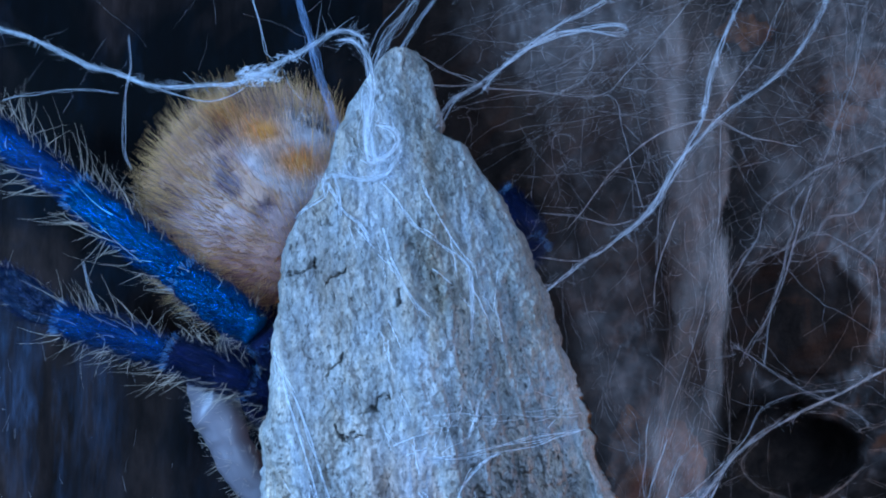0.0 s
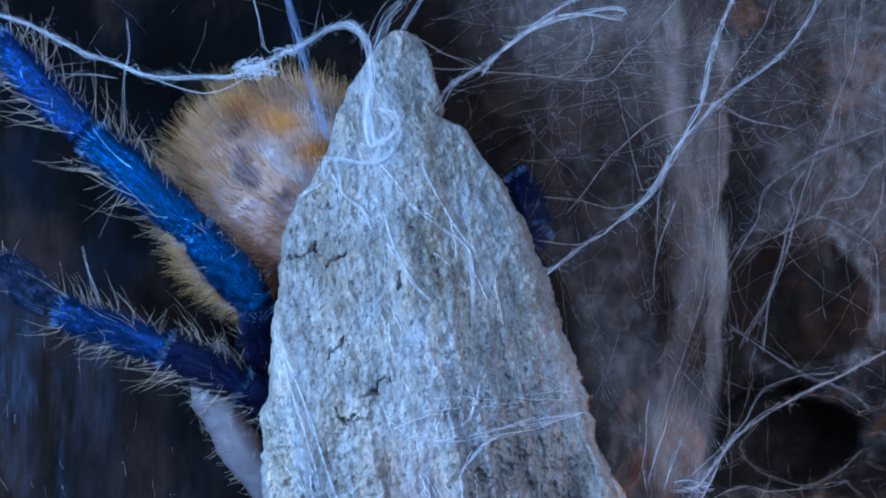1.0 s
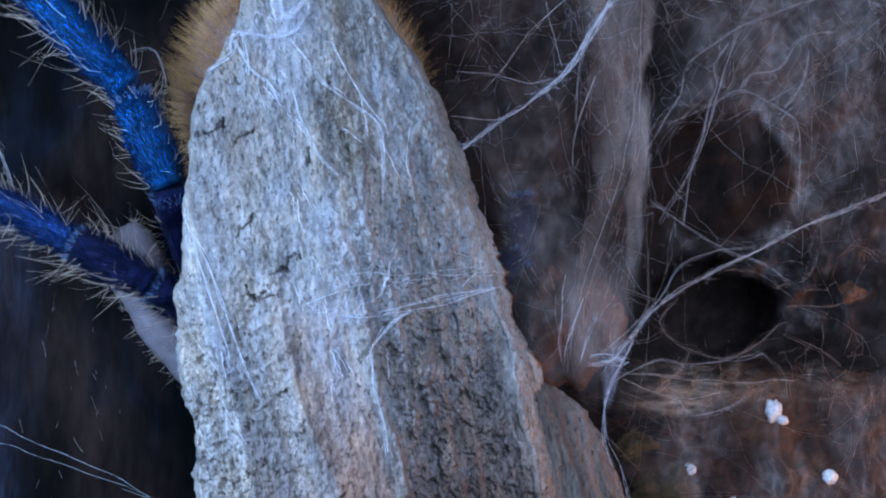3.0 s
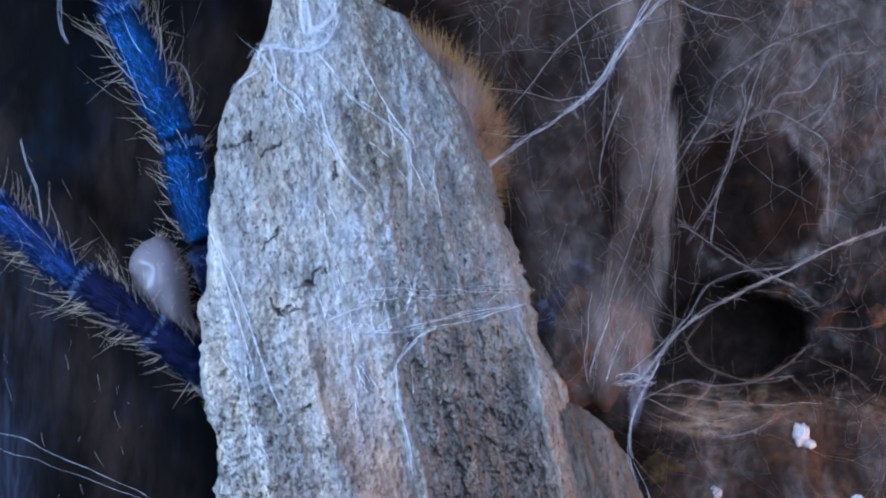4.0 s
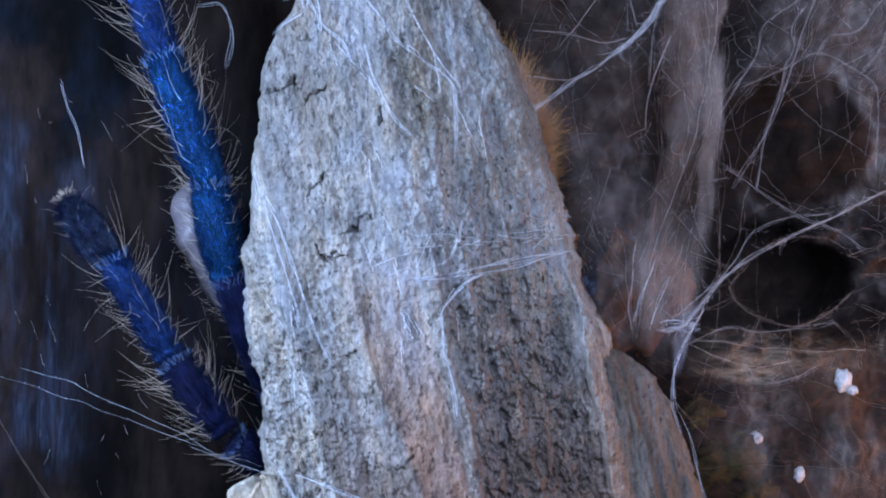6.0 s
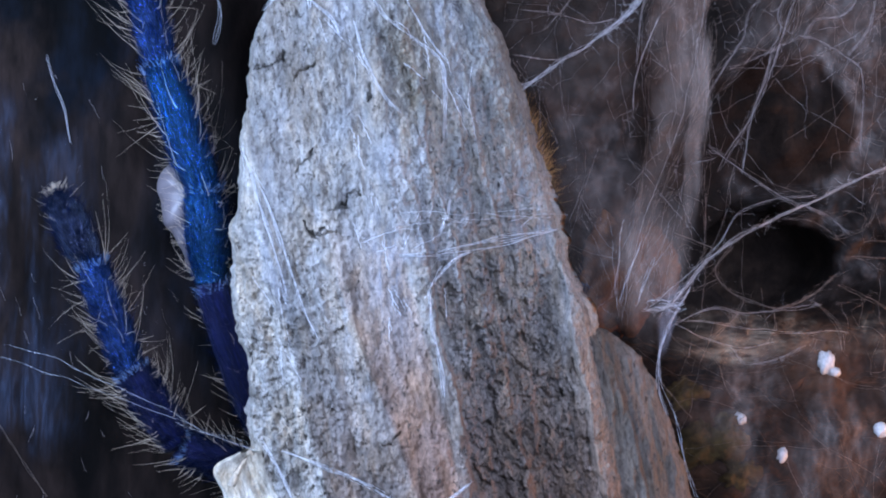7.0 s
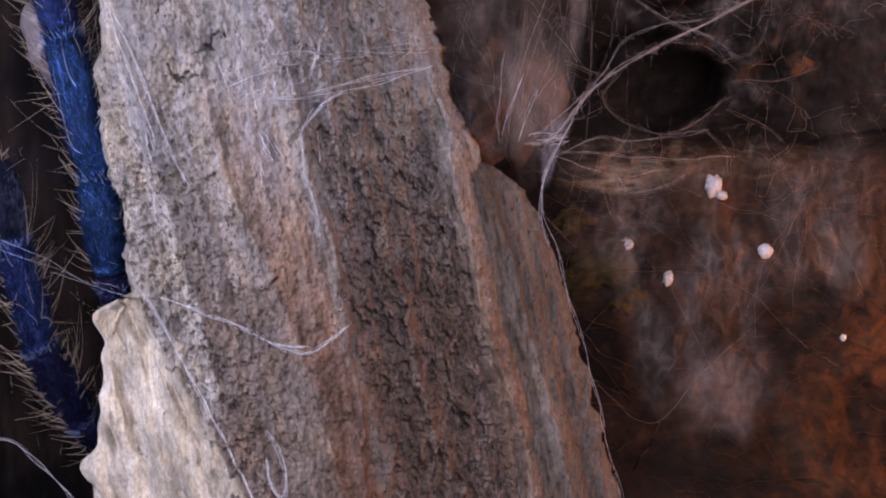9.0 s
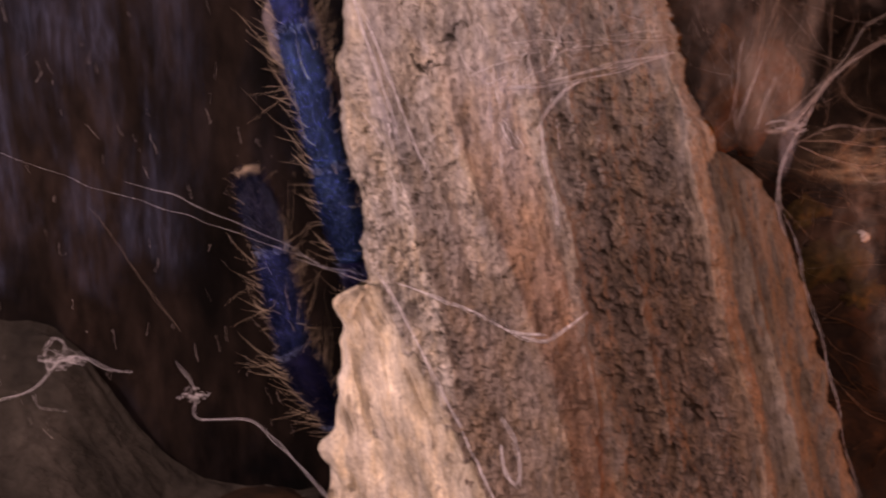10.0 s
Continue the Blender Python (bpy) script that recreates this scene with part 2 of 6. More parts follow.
FIBRE = rough_material("brown_fibre", (0.04, 0.02, 0.012), (0.08, 0.04, 0.022), (0.14, 0.07, 0.035), 2.0)
# One leg blue in shaded, half lit and lit copies; the fuzz follows.
LEG_SHADED = leg_material("shaded_blue_leg", (0.005, 0.006, 0.022), (0.008, 0.014, 0.08))
LEG_HALF_LIT = leg_material("half_lit_blue_leg", (0.006, 0.014, 0.06), (0.02, 0.075, 0.28), 0.26)
LEG_LIT = leg_material("lit_blue_leg", (0.003, 0.011, 0.045), (0.008, 0.11, 0.34), 0.24)
TARSUS = leg_material("dark_tarsus", (0.010, 0.014, 0.03), (0.02, 0.03, 0.07), 0.25, 0.35)
BRISTLE = silk_material("pale_bristle", (0.74, 0.62, 0.48), 0.35)
FUZZ_LIT = fuzz_material("lit_blue_fuzz", (0.001, 0.003, 0.015), (0.003, 0.035, 0.14))
FUZZ_DARK = fuzz_material("dark_fuzz", (0.001, 0.004, 0.018), (0.002, 0.010, 0.05))
FUZZ_HALF_LIT = fuzz_material("half_lit_blue_fuzz", (0.001, 0.004, 0.02), (0.004, 0.03, 0.12))
JOINT_HAIR = silk_material("joint_hair", (0.22, 0.36, 0.60), 0.3)
GOLD_HAIR = silk_material("golden_hair", (0.72, 0.45, 0.17), 0.35)


def toned_material(name, rough, through_light=0.0):
    """Skin or hair whose colours lie on the mesh, with a fine grain."""
    mat, nodes, links, bsdf = material(name)
    tone = nodes.new("ShaderNodeAttribute")
    tone.attribute_name = "tone"
    fine = noise_node(nodes, links, 7.0, 6, 0.7)
    col = mix_node(nodes, links, 0.7, tone.outputs["Color"], ramp_node(nodes, links, fine, [(0.3, (0.5, 0.5, 0.5)), (0.7, (1.3, 1.3, 1.3))]), "MULTIPLY")
    links.new(col, bsdf.inputs["Base Color"])
    bsdf.inputs["Roughness"].default_value = rough
    glow = nodes.new("ShaderNodeBsdfTranslucent")
    links.new(col, glow.inputs["Color"])
    mix = nodes.new("ShaderNodeMixShader")
    mix.inputs["Fac"].default_value = through_light
    links.new(bsdf.outputs["BSDF"], mix.inputs[1])
    links.new(glow.outputs["BSDF"], mix.inputs[2])
    links.new(mix.outputs["Shader"], nodes["Material Output"].inputs["Surface"])
    return mat


ABDOMEN = toned_material("abdomen_skin", 0.6)
SHORT_HAIR = toned_material("short_abdomen_hair", 0.5, 0.3)


# ---- mesh helpers ----
RNG = np.random.default_rng(7)


def value_noise(x, y, seed=0):
    """Smooth noise in the plane, from -1 to 1."""
    table = np.random.default_rng(seed).random((256, 256)) * 2 - 1
    xi, yi = np.floor(x).astype(int), np.floor(y).astype(int)
    u, v = x - xi, y - yi
    u, v = u * u * (3 - 2 * u), v * v * (3 - 2 * v)
    g = lambda a, b: table[a % 256, b % 256]
    return (g(xi, yi) * (1 - u) + g(xi + 1, yi) * u) * (1 - v) + (g(xi, yi + 1) * (1 - u) + g(xi + 1, yi + 1) * u) * v


def layered(x, y, seed=0, octaves=4, rough=0.5):
    total, gain = 0 * x, 1.0
    for n in range(octaves):
        total = total + gain * value_noise(x * 2**n + 17.3 * n, y * 2**n + 5.1 * n, seed + n)
        gain *= rough
    return total


def along(z, pitch, seed, octaves, rough=0.5):
    """Noise that changes with height alone; a grid holds one height a row."""
    rows = z[:, :1] if z.ndim == 2 else z
    return layered(rows * pitch, 0 * rows, seed, octaves, rough)


def smooth_step(x, a, b):
    t = np.clip((x - a) / (b - a), 0, 1)
    return t * t * (3 - 2 * t)


def mesh_part(name, verts, faces, mat, parent=None, label="", smooth=True):
    """Links verts (centimetres) and faces as ONE mesh object, under a thing or a part."""
    data = bpy.data.meshes.new(name)
    verts = np.asarray(verts, float) * CM
    if isinstance(faces, list):
        data.from_pydata(verts.tolist(), [], faces)
    else:
        faces = np.asarray(faces, np.int32)
        count, sides = faces.shape
        data.vertices.add(len(verts))
        data.vertices.foreach_set("co", verts.astype(np.float32).ravel())
        data.loops.add(count * sides)
        data.loops.foreach_set("vertex_index", faces.ravel())
        data.polygons.add(count)
        data.polygons.foreach_set("loop_start", np.arange(0, count * sides, sides, dtype=np.int32))
        data.update(calc_edges=True)
    data.polygons.foreach_set("use_smooth", np.full(len(data.polygons), smooth))
    data.materials.append(mat)
    ob = new(name, data)
    if parent is not None:
        ob.parent = parent
    if label:
        tagged(ob, label)
    return ob


def grid_faces(rows, cols, wrap=False):
    a = np.arange(rows * cols).reshape(rows, cols)
    b = np.roll(a, -1, 1) if wrap else a[:, 1:]
    a0 = a if wrap else a[:, :-1]
    return np.stack([a0[:-1], b[:-1], b[1:], a0[1:]], -1).reshape(-1, 4)


def thing(name, label, category, at=(0, 0, 0), group="", kind=""):
    ob = new(name)
    ob.empty_display_size = 0.005
    ob.location = Vector(at) * CM
    return tagged(ob, label, category, group, kind)


def tube(path, radii, sides=3):
    """Verts and faces of a tube along a path, pointed at its end."""
    path = np.asarray(path, float)
    n = len(path)
    along = np.gradient(path, axis=0)
    along /= np.linalg.norm(along, axis=1, keepdims=True) + 1e-12
    ref = np.where(np.abs(along[:, 2:3]) > 0.9, [[1.0, 0, 0]], [[0, 0, 1.0]])
    side = np.cross(along, ref)
    side /= np.linalg.norm(side, axis=1, keepdims=True) + 1e-12
    up = np.cross(side, along)
    ang = np.arange(sides) * 2 * np.pi / sides
    rad = np.broadcast_to(radii, n)[:, None, None]
    ring = path[:, None] + rad * (np.cos(ang)[None, :, None] * side[:, None] + np.sin(ang)[None, :, None] * up[:, None])
    return ring.reshape(-1, 3), grid_faces(n, sides, True)


def joined(pieces):
    verts, faces, base = [], [], 0
    for v, f in pieces:
        verts.append(v)
        faces.append(f + base)
        base += len(v)
    return np.concatenate(verts), np.concatenate(faces)


def spline(points, step=0.1):
    """A smooth path through the points, in even steps."""
    p = np.asarray(points, float)
    p = np.vstack([2 * p[0] - p[1], p, 2 * p[-1] - p[-2]])
    out = []
    for k in range(1, len(p) - 2):
        n = max(2, int(np.linalg.norm(p[k + 1] - p[k]) / step))
        t = np.linspace(0, 1, n, endpoint=False)[:, None]
        out.append(0.5 * (2 * p[k] + (p[k + 1] - p[k - 1]) * t + (2 * p[k - 1] - 5 * p[k] + 4 * p[k + 1] - p[k + 2]) * t**2
                          + (3 * p[k] - p[k - 1] - 3 * p[k + 1] + p[k + 2]) * t**3))
    out.append(p[-2:-1])
    return np.vstack(out)


def hairs(roots, ways, lengths, bends, radius, rings=4):
    """Thin tapering hairs, all in one go: verts and faces."""
    n = len(roots)
    t = np.linspace(0, 1, rings)[None, :, None]
    ways = ways / np.linalg.norm(ways, axis=1, keepdims=True)
    mid = roots[:, None] + ways[:, None] * lengths[:, None, None] * t + bends[:, None] * t**2
    ref = np.where(np.abs(ways[:, 2:3]) > 0.9, [[1.0, 0, 0]], [[0, 0, 1.0]])
    side = np.cross(ways, ref)
    side /= np.linalg.norm(side, axis=1, keepdims=True)
    up = np.cross(side, ways)
    ang = np.arange(3) * 2 * np.pi / 3
    spoke = np.cos(ang)[None, :, None] * side[:, None] + np.sin(ang)[None, :, None] * up[:, None]
    taper = (1 - 0.85 * t) * np.broadcast_to(radius, n)[:, None, None]
    verts = mid[:, :, None] + taper[:, :, None] * spoke[:, None]
    one = grid_faces(rings, 3, True)
    faces = (one[None] + (np.arange(n) * rings * 3)[:, None, None]).reshape(-1, 4)
    return verts.reshape(-1, 3), faces


# ---- the tank ----
def slab(name, low, high, mat, label):
    """A flat piece of the tank with its thickness."""
    (x0, y0, z0), (x1, y1, z1) = low, high
    verts = [(x, y, z) for z in (z0, z1) for y in (y0, y1) for x in (x0, x1)]
    faces = [(0, 2, 3, 1), (4, 5, 7, 6), (0, 1, 5, 4), (2, 6, 7, 3), (0, 4, 6, 2), (1, 3, 7, 5)]
    return tagged(mesh_part(name, verts, faces, mat, smooth=False), label, "wall", kind="structure")


def build_tank():
    slab("wall_west", (-17, -30, -8), (-16, 9, 24), WALL, "dark plain side wall of the tank")
    slab("wall_east", (16, -30, -8), (17, 9, 24), WALL, "dark plain side wall of the tank beyond the web")
    slab("wall_front", (-16, -30, -8), (16, -29, 24), WALL, "dark plain wall that closes the tank")
    slab("ceiling", (-17, -30, 24), (17, 9, 25), WALL, "dark plain lid of the tank")
    # cork back wall, uneven
    x, z = np.meshgrid(np.linspace(-16, 16, 400), np.linspace(-8, 24, 400))
    y = 4.6 + 0.35 * layered(x * 0.9, z * 0.9, 3, 5) + 0.1 * layered(x * 4, z * 4, 9, 3)
    # a deep burrow, added behind the opening in the web so that it stays dark
    far = np.hypot((x - 6.30) / 1.50, (z - 0.18) / 1.14) + 0.1 * layered(x, z, 5, 3)
    y = y + 3.6 * smooth_step(1.0 - far, 0, 0.22)
    front = np.stack([x, y, z], -1).reshape(-1, 3)
    faces = grid_faces(400, 400)
    tagged(mesh_part("wall_back", front, faces, CORK), "dark rough cork back wall behind the webs", "wall", kind="structure")
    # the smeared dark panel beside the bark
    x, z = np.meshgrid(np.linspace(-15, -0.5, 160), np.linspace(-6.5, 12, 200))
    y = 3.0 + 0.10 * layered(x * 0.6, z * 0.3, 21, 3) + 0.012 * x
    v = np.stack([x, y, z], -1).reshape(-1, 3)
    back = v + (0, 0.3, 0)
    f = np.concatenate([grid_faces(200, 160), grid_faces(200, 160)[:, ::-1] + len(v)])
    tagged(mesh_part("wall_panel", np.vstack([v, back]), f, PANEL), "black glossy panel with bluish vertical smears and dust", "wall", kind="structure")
    # soil floor
    x, y = np.meshgrid(np.linspace(-16, 16, 220), np.linspace(-29, 7, 220))
    z = -5.6 + 0.12 * layered(x * 1.2, y * 1.2, 31, 5)
    tagged(mesh_part("floor", np.stack([x, y, z], -1).reshape(-1, 3), grid_faces(220, 220), SOIL), "dark brown coco fibre soil on the tank floor", "soil", kind="structure")


def bank_place(x, s):
    """The soil bank to the east of the bark: y and z along its slope, s from 0 (top, back) to 1."""
    ks = [0, 0.1, 0.2, 0.35, 0.55, 0.75, 0.9, 1.0]
    y = np.interp(s, ks, [5.2, 3.6, 2.75, 2.35, 2.05, 1.6, 0.9, -1.0])
    z = np.interp(s, ks, [-0.95, -1.0, -1.15, -1.9, -3.1, -4.3, -5.1, -5.75])
    away = smooth_step(1.4 - x, 0, 2.5)
    y = y + 2.2 * away + 0.16 * layered(x * 0.9, z * 1.1 + s, 41, 5) + 0.05 * layered(x * 4, z * 5, 47, 3)
    z = z - 1.2 * away + 0.28 * layered(x * 0.45, 0 * s, 44, 3) * smooth_step(0.5 - s, 0, 0.4) + 0.12 * layered(x * 0.8, s * 6, 43, 5, 0.6)
    return y, z


def build_bank():
    x, s = np.meshgrid(np.linspace(-1.5, 16, 420), np.linspace(0, 1, 300))
    y, z = bank_place(x, s)
    tagged(mesh_part("soil_bank", np.stack([x, y, z], -1).reshape(-1, 3), grid_faces(300, 420), SOIL), "sloping bank of reddish brown coco soil under the webs", "soil", kind="structure")
    pieces = []
    for _ in range(420):
        cx, cs = RNG.uniform(1.8, 11), RNG.uniform(0.12, 0.95)
        y, z = bank_place(np.array([cx]), np.array([cs]))
        a, n = RNG.normal(0, 0.5), 7
        t = np.linspace(-0.5, 0.5, n)
        ln = RNG.uniform(0.3, 1.3)
        p = np.stack([cx + ln * t * np.cos(a), y[0] - 0.03 + 0.05 * RNG.normal(0, 1, n).cumsum() * 0.3, z[0] + ln * t * np.sin(a) + 0.05 * RNG.normal(0, 1, n).cumsum()], -1)
        pieces.append(tube(p, RNG.uniform(0.003, 0.008)))
    v, f = joined(pieces)
    tagged(mesh_part("soil_fibres", v, f, FIBRE), "loose brown coco fibres lying on the soil bank", "fibres", kind="stuff")


def build_west_bank():
    x, s = np.meshgrid(np.linspace(-13, -2.6, 200), np.linspace(0, 1, 120))
    fall = smooth_step(x, -6.4, -4.2)
    y = 2.95 - 1.6 * s - 0.12 * layered(x * 1.1, s * 5, 51, 5) + 0.0 * fall
    z = np.interp(s, [0, 0.1, 0.6, 1], [-3.2, -3.35, -4.9, -5.75]) - 2.2 * fall + 0.14 * layered(x * 0.9, s * 4, 53, 5)
    tagged(mesh_part("soil_bank_west", np.stack([x, y, z], -1).reshape(-1, 3), grid_faces(120, 200), SOIL_GREY), "dim grey brown heap of soil below the dark panel", "soil", kind="structure")


build_tank()
build_bank()
build_west_bank()


# ---- the bark ----
# height, west edge, east edge
BARK_OUTLINE_W = [(4.82, -0.30), (4.74, -0.48), (4.30, -0.79), (3.84, -0.99), (3.43, -1.13), (3.08, -1.25), (2.84, -1.50), (2.40, -1.60), (2.00, -1.66),
                  (1.40, -1.74), (0.75, -1.80), (0.10, -1.85), (-0.54, -1.82), (-1.10, -1.72), (-1.80, -1.63), (-2.30, -1.62), (-3.2, -1.72), (-6.2, -2.1)]
BARK_OUTLINE_E = [(4.82, -0.08), (4.74, 0.02), (4.49, 0.17), (4.17, 0.25), (3.92, 0.24), (3.82, 0.22), (3.77, 0.36), (3.70, 0.60), (3.38, 0.78), (3.03, 1.03), (2.69, 1.23), (2.15, 1.44), (1.55, 1.70),
                  (1.08, 1.87), (0.60, 2.02), (0.17, 2.17), (-0.45, 2.42), (-1.10, 2.60), (-2.0, 2.80), (-2.94, 3.00), (-3.9, 3.26), (-4.76, 3.42), (-6.2, 3.8)]
CRACKS = [
    [(-1.07, 0.97), (-1.03, 1.04), (-0.96, 1.06), (-0.87, 1.14)],
    [(-0.68, 0.51), (-0.56, 0.57), (-0.52, 0.57), (-0.49, 0.67), (-0.36, 0.73)],
    [(-1.10, 1.98), (-0.99, 2.05), (-0.89, 2.15)],
    [(-1.51, 2.11), (-1.38, 2.13), (-1.19, 2.22)],
    [(-0.98, 0.41), (-0.96, 0.35), (-0.80, 0.24), (-0.61, 0.30)],
    [(-0.30, 1.72), (-0.27, 1.85), (-0.29, 1.95)],
    [(-0.62, -0.95), (-0.6, -0.85), (-0.55, -0.8)],
    [(-0.1, -2.0), (0.0, -1.98), (0.1, -1.93)],
]


def carve(x, z, lines, width, depth):
    out = 0 * x
    for line in lines:
        pts = np.array(line)
        for a, b in zip(pts[:-1], pts[1:]):
            d = b - a
            k = np.clip(((x - a[0]) * d[0] + (z - a[1]) * d[1]) / (d @ d), 0, 1)
            r2 = (x - a[0] - k * d[0]) ** 2 + (z - a[1] - k * d[1]) ** 2
            out = np.maximum(out, depth * np.exp(-r2 / width**2))
    return out


def slab_mesh(name, zs, west, east, front, back, mat, parent, cols, tone, decay=None, ragged=None):
    """A closed plank: front(u, x, z) gives its face, back its depth."""
    u = np.linspace(0, 1, cols)
    w, e = west(zs), east(zs)
    x = w[:, None] + (e - w)[:, None] * u[None]
    z = np.repeat(zs[:, None], cols, 1)
    y = front(np.repeat(u[None], len(zs), 0), x, z)
    if ragged:  # the edges are torn, the face behind them is not
        width = (e - w)[:, None]
        torn_w, torn_e = ragged[0](zs), ragged[1](zs)
        x = x + torn_w[:, None] * np.exp(-u[None] * width / 0.15) + torn_e[:, None] * np.exp(-(1 - u[None]) * width / 0.15)
        w, e = w + torn_w, e + torn_e
    rim = np.stack([w + 0.12, np.full_like(w, back), zs], -1), np.stack([e - 0.12, np.full_like(w, back), zs], -1)
    body = np.concatenate([rim[0][:, None], np.stack([x, y, z], -1), rim[1][:, None]], 1)
    faces = grid_faces(len(zs), cols + 2, True)
    # end caps as strips across the plank
    half = (cols + 2) // 2
    caps = []
    for start in (0, (len(zs) - 1) * (cols + 2)):
        i = np.arange(half - 1)
        caps.append(np.stack([start + i, start + i + 1, start + cols - i, start + cols + 1 - i], -1))
    ob = mesh_part(name, body.reshape(-1, 3), np.concatenate([faces] + caps), mat, parent)
    rot = np.zeros(body.shape[:2]) if decay is None else np.pad(decay(np.repeat(u[None], len(zs), 0), x, z), ((0, 0), (1, 1)), mode="edge")
    layer = ob.data.attributes.new("decay", "FLOAT", "POINT")
    layer.data.foreach_set("value", rot.astype(np.float32).ravel())
    wood = np.ones((*body.shape[:2], 4))
    wood[..., :3] = np.pad(tone(np.repeat(u[None], len(zs), 0), x, z), ((0, 0), (1, 1), (0, 0)), mode="edge")
    layer = ob.data.attributes.new("tone", "FLOAT_COLOR", "POINT")
    layer.data.foreach_set("color", wood.astype(np.float32).ravel())
    return ob


BARK_SURFACE = {}


def build_bark():
    bark = thing("bark_slab", "upright weathered grey bark slab, cracked and pitted, with silk on it", "bark", (0, 0, -5.6))
    lift = np.array([0, 0, 5.6])

    def edge(rows, seed, amount, fine=5):
        hs, xs = zip(*sorted(rows))

        def smooth(z):
            return (np.interp(z - 0.05, hs, xs) + np.interp(z, hs, xs) + np.interp(z + 0.05, hs, xs)) / 3

        smooth_rough = (smooth, lambda z: amount * layered(z * 3.2, 0 * z + seed, seed, fine, 0.62))
        return smooth_rough

    (west, west_rough), (east, east_rough) = edge(BARK_OUTLINE_W, 61, 0.04), edge(BARK_OUTLINE_E, 67, 0.045)

    # along the slab, by height: where the west facet ends, where the smooth lamella begins and ends
    def facet_end(z):
        return np.interp(-z, [-5, -2.2, -1.2, -0.9, 0.4, 1.3, 3.2, 6], [0.0, 0.0, 0.03, 0.07, 0.12, 0.155, 0.23, 0.27]) + 0.010 * along(z, 1.6, 57, 4)

    def lamella(u, z):
        wander = 0.012 * along(z, 0.9, 56, 4)
        low = np.interp(-z, [-5, -0.4, 0.4, 1.7, 3.2, 6], [0.34, 0.27, 0.29, 0.36, 0.46, 0.56]) + wander
        high = np.interp(-z, [-5, -0.4, 0.4, 1.7, 3.2, 6], [0.46, 0.47, 0.495, 0.515, 0.565, 0.65]) + wander
        return smooth_step(u, low, low + 0.02) * smooth_step(high - u, 0, 0.02) * smooth_step(-z, -0.6, 0.3)

    def decayed(u, x, z):
        """How far the wood is rotted and shaded: the hollow east of the lamella, more so towards the foot."""
        wander = 0.02 * along(z, 0.9, 55, 4)
        start = np.interp(-z, [-5, 0.4, 1.7, 3.2, 6], [0.50, 0.51, 0.53, 0.58, 0.66])
        hollow = smooth_step(u + wander - start, 0, 0.05) * smooth_step(0.90 - u + 0.5 * wander, 0.0, 0.05)
        hollow = hollow * (0.12 + 0.88 * smooth_step(-z, -1.6, 1.0))
        seam = 0.75 * np.exp(-((x - 0.10 + 0.40 * (z - 2.1)) / 0.13) ** 2) * smooth_step(z, 1.3, 1.8) * smooth_step(-z, -3.0, -2.4)
        west = 0.62 * smooth_step(facet_end(z) - u, -0.24, -0.02) * smooth_step(-z, -0.9, 0.8)
        return np.maximum(np.maximum(hollow, seam), west) * (1 - 0.9 * lamella(u, z))

    def toned(u, x, z):
        """The slab's tone: grey above, cream on the west facet, tan lamella, brown rot, ochre east rim, with some light
        and shade laid in.
        """
        s = x + 0.22 * z
        cloud = layered(s * 1.5, z * 0.5, 161, 5, 0.6)[..., None]
        fine = layered(s * 5.0, z * 0.9, 162, 5, 0.6)[..., None]
        blotch = layered(s * 5.5, z * 3.2, 163, 5, 0.7)[..., None]
        crumbs = layered(s * 16, z * 12, 164, 3, 0.7)[..., None]

        def lay(base, cover, colour):
            return base + cover[..., None] * (np.array(colour) - base)

        col = np.zeros((*u.shape, 3)) + (0.315, 0.31, 0.29)
        col = lay(col, 0.75 * smooth_step(cloud[..., 0] + 0.5 * fine[..., 0], 0.15, 0.75), (0.35, 0.345, 0.33))
        col = lay(col, 0.7 * smooth_step(-cloud[..., 0] + 0.6 * fine[..., 0], 0.2, 0.8), (0.24, 0.22, 0.195))
        # upper east face: its shade is laid in as a darker grey brown
        col = lay(col, 0.6 * smooth_step(u, 0.42, 0.62) * smooth_step(z, 0.6, 2.0), (0.235, 0.225, 0.20))
        rot = decayed(u, x, z)
        col = lay(col, 0.55 * rot * smooth_step(z, 1.2, 1.8), (0.26, 0.22, 0.13))
        # brown rot, with the hollow's partial shade put into the same colour
        col = lay(col, 0.8 * rot * smooth_step(u, 0.40, 0.54) * smooth_step(-z, -1.6, 0.6), (0.235, 0.205, 0.18))
        shoulder = smooth_step(facet_end(z) + 0.13 - u + 0.03 * fine[..., 0], 0, 0.06) * smooth_step(-z, -1.4, -0.4)
        col = lay(col, 0.65 * shoulder, (0.215, 0.20, 0.18))
        # cream west facet, also lightened as the side that faces the lamp
        facet = smooth_step(facet_end(z) - u + 0.02 * fine[..., 0], -0.012, 0.012)
        col = lay(col, facet * (0.80 + 0.20 * fine[..., 0].clip(-1, 1)), (0.46, 0.44, 0.39))
        col = lay(col, 0.55 * smooth_step(fine[..., 0] + 0.4 * cloud[..., 0], 0.0, 0.5) * smooth_step(0.44 - u, 0, 0.1) * smooth_step(-z, -0.9, 0.6), (0.38, 0.365, 0.335))
        brown = smooth_step(-z, 0.0, 2.0)[..., None]
        col = col + (0.92 * lamella(u, z))[..., None] * ((0.35, 0.305, 0.275) + brown * np.array((-0.04, -0.08, -0.095)) + 0.05 * fine - col)
        col = lay(col, 0.8 * smooth_step(u, 0.865, 0.90) * smooth_step(-z, -0.5, 1.6), (0.33, 0.27, 0.215))
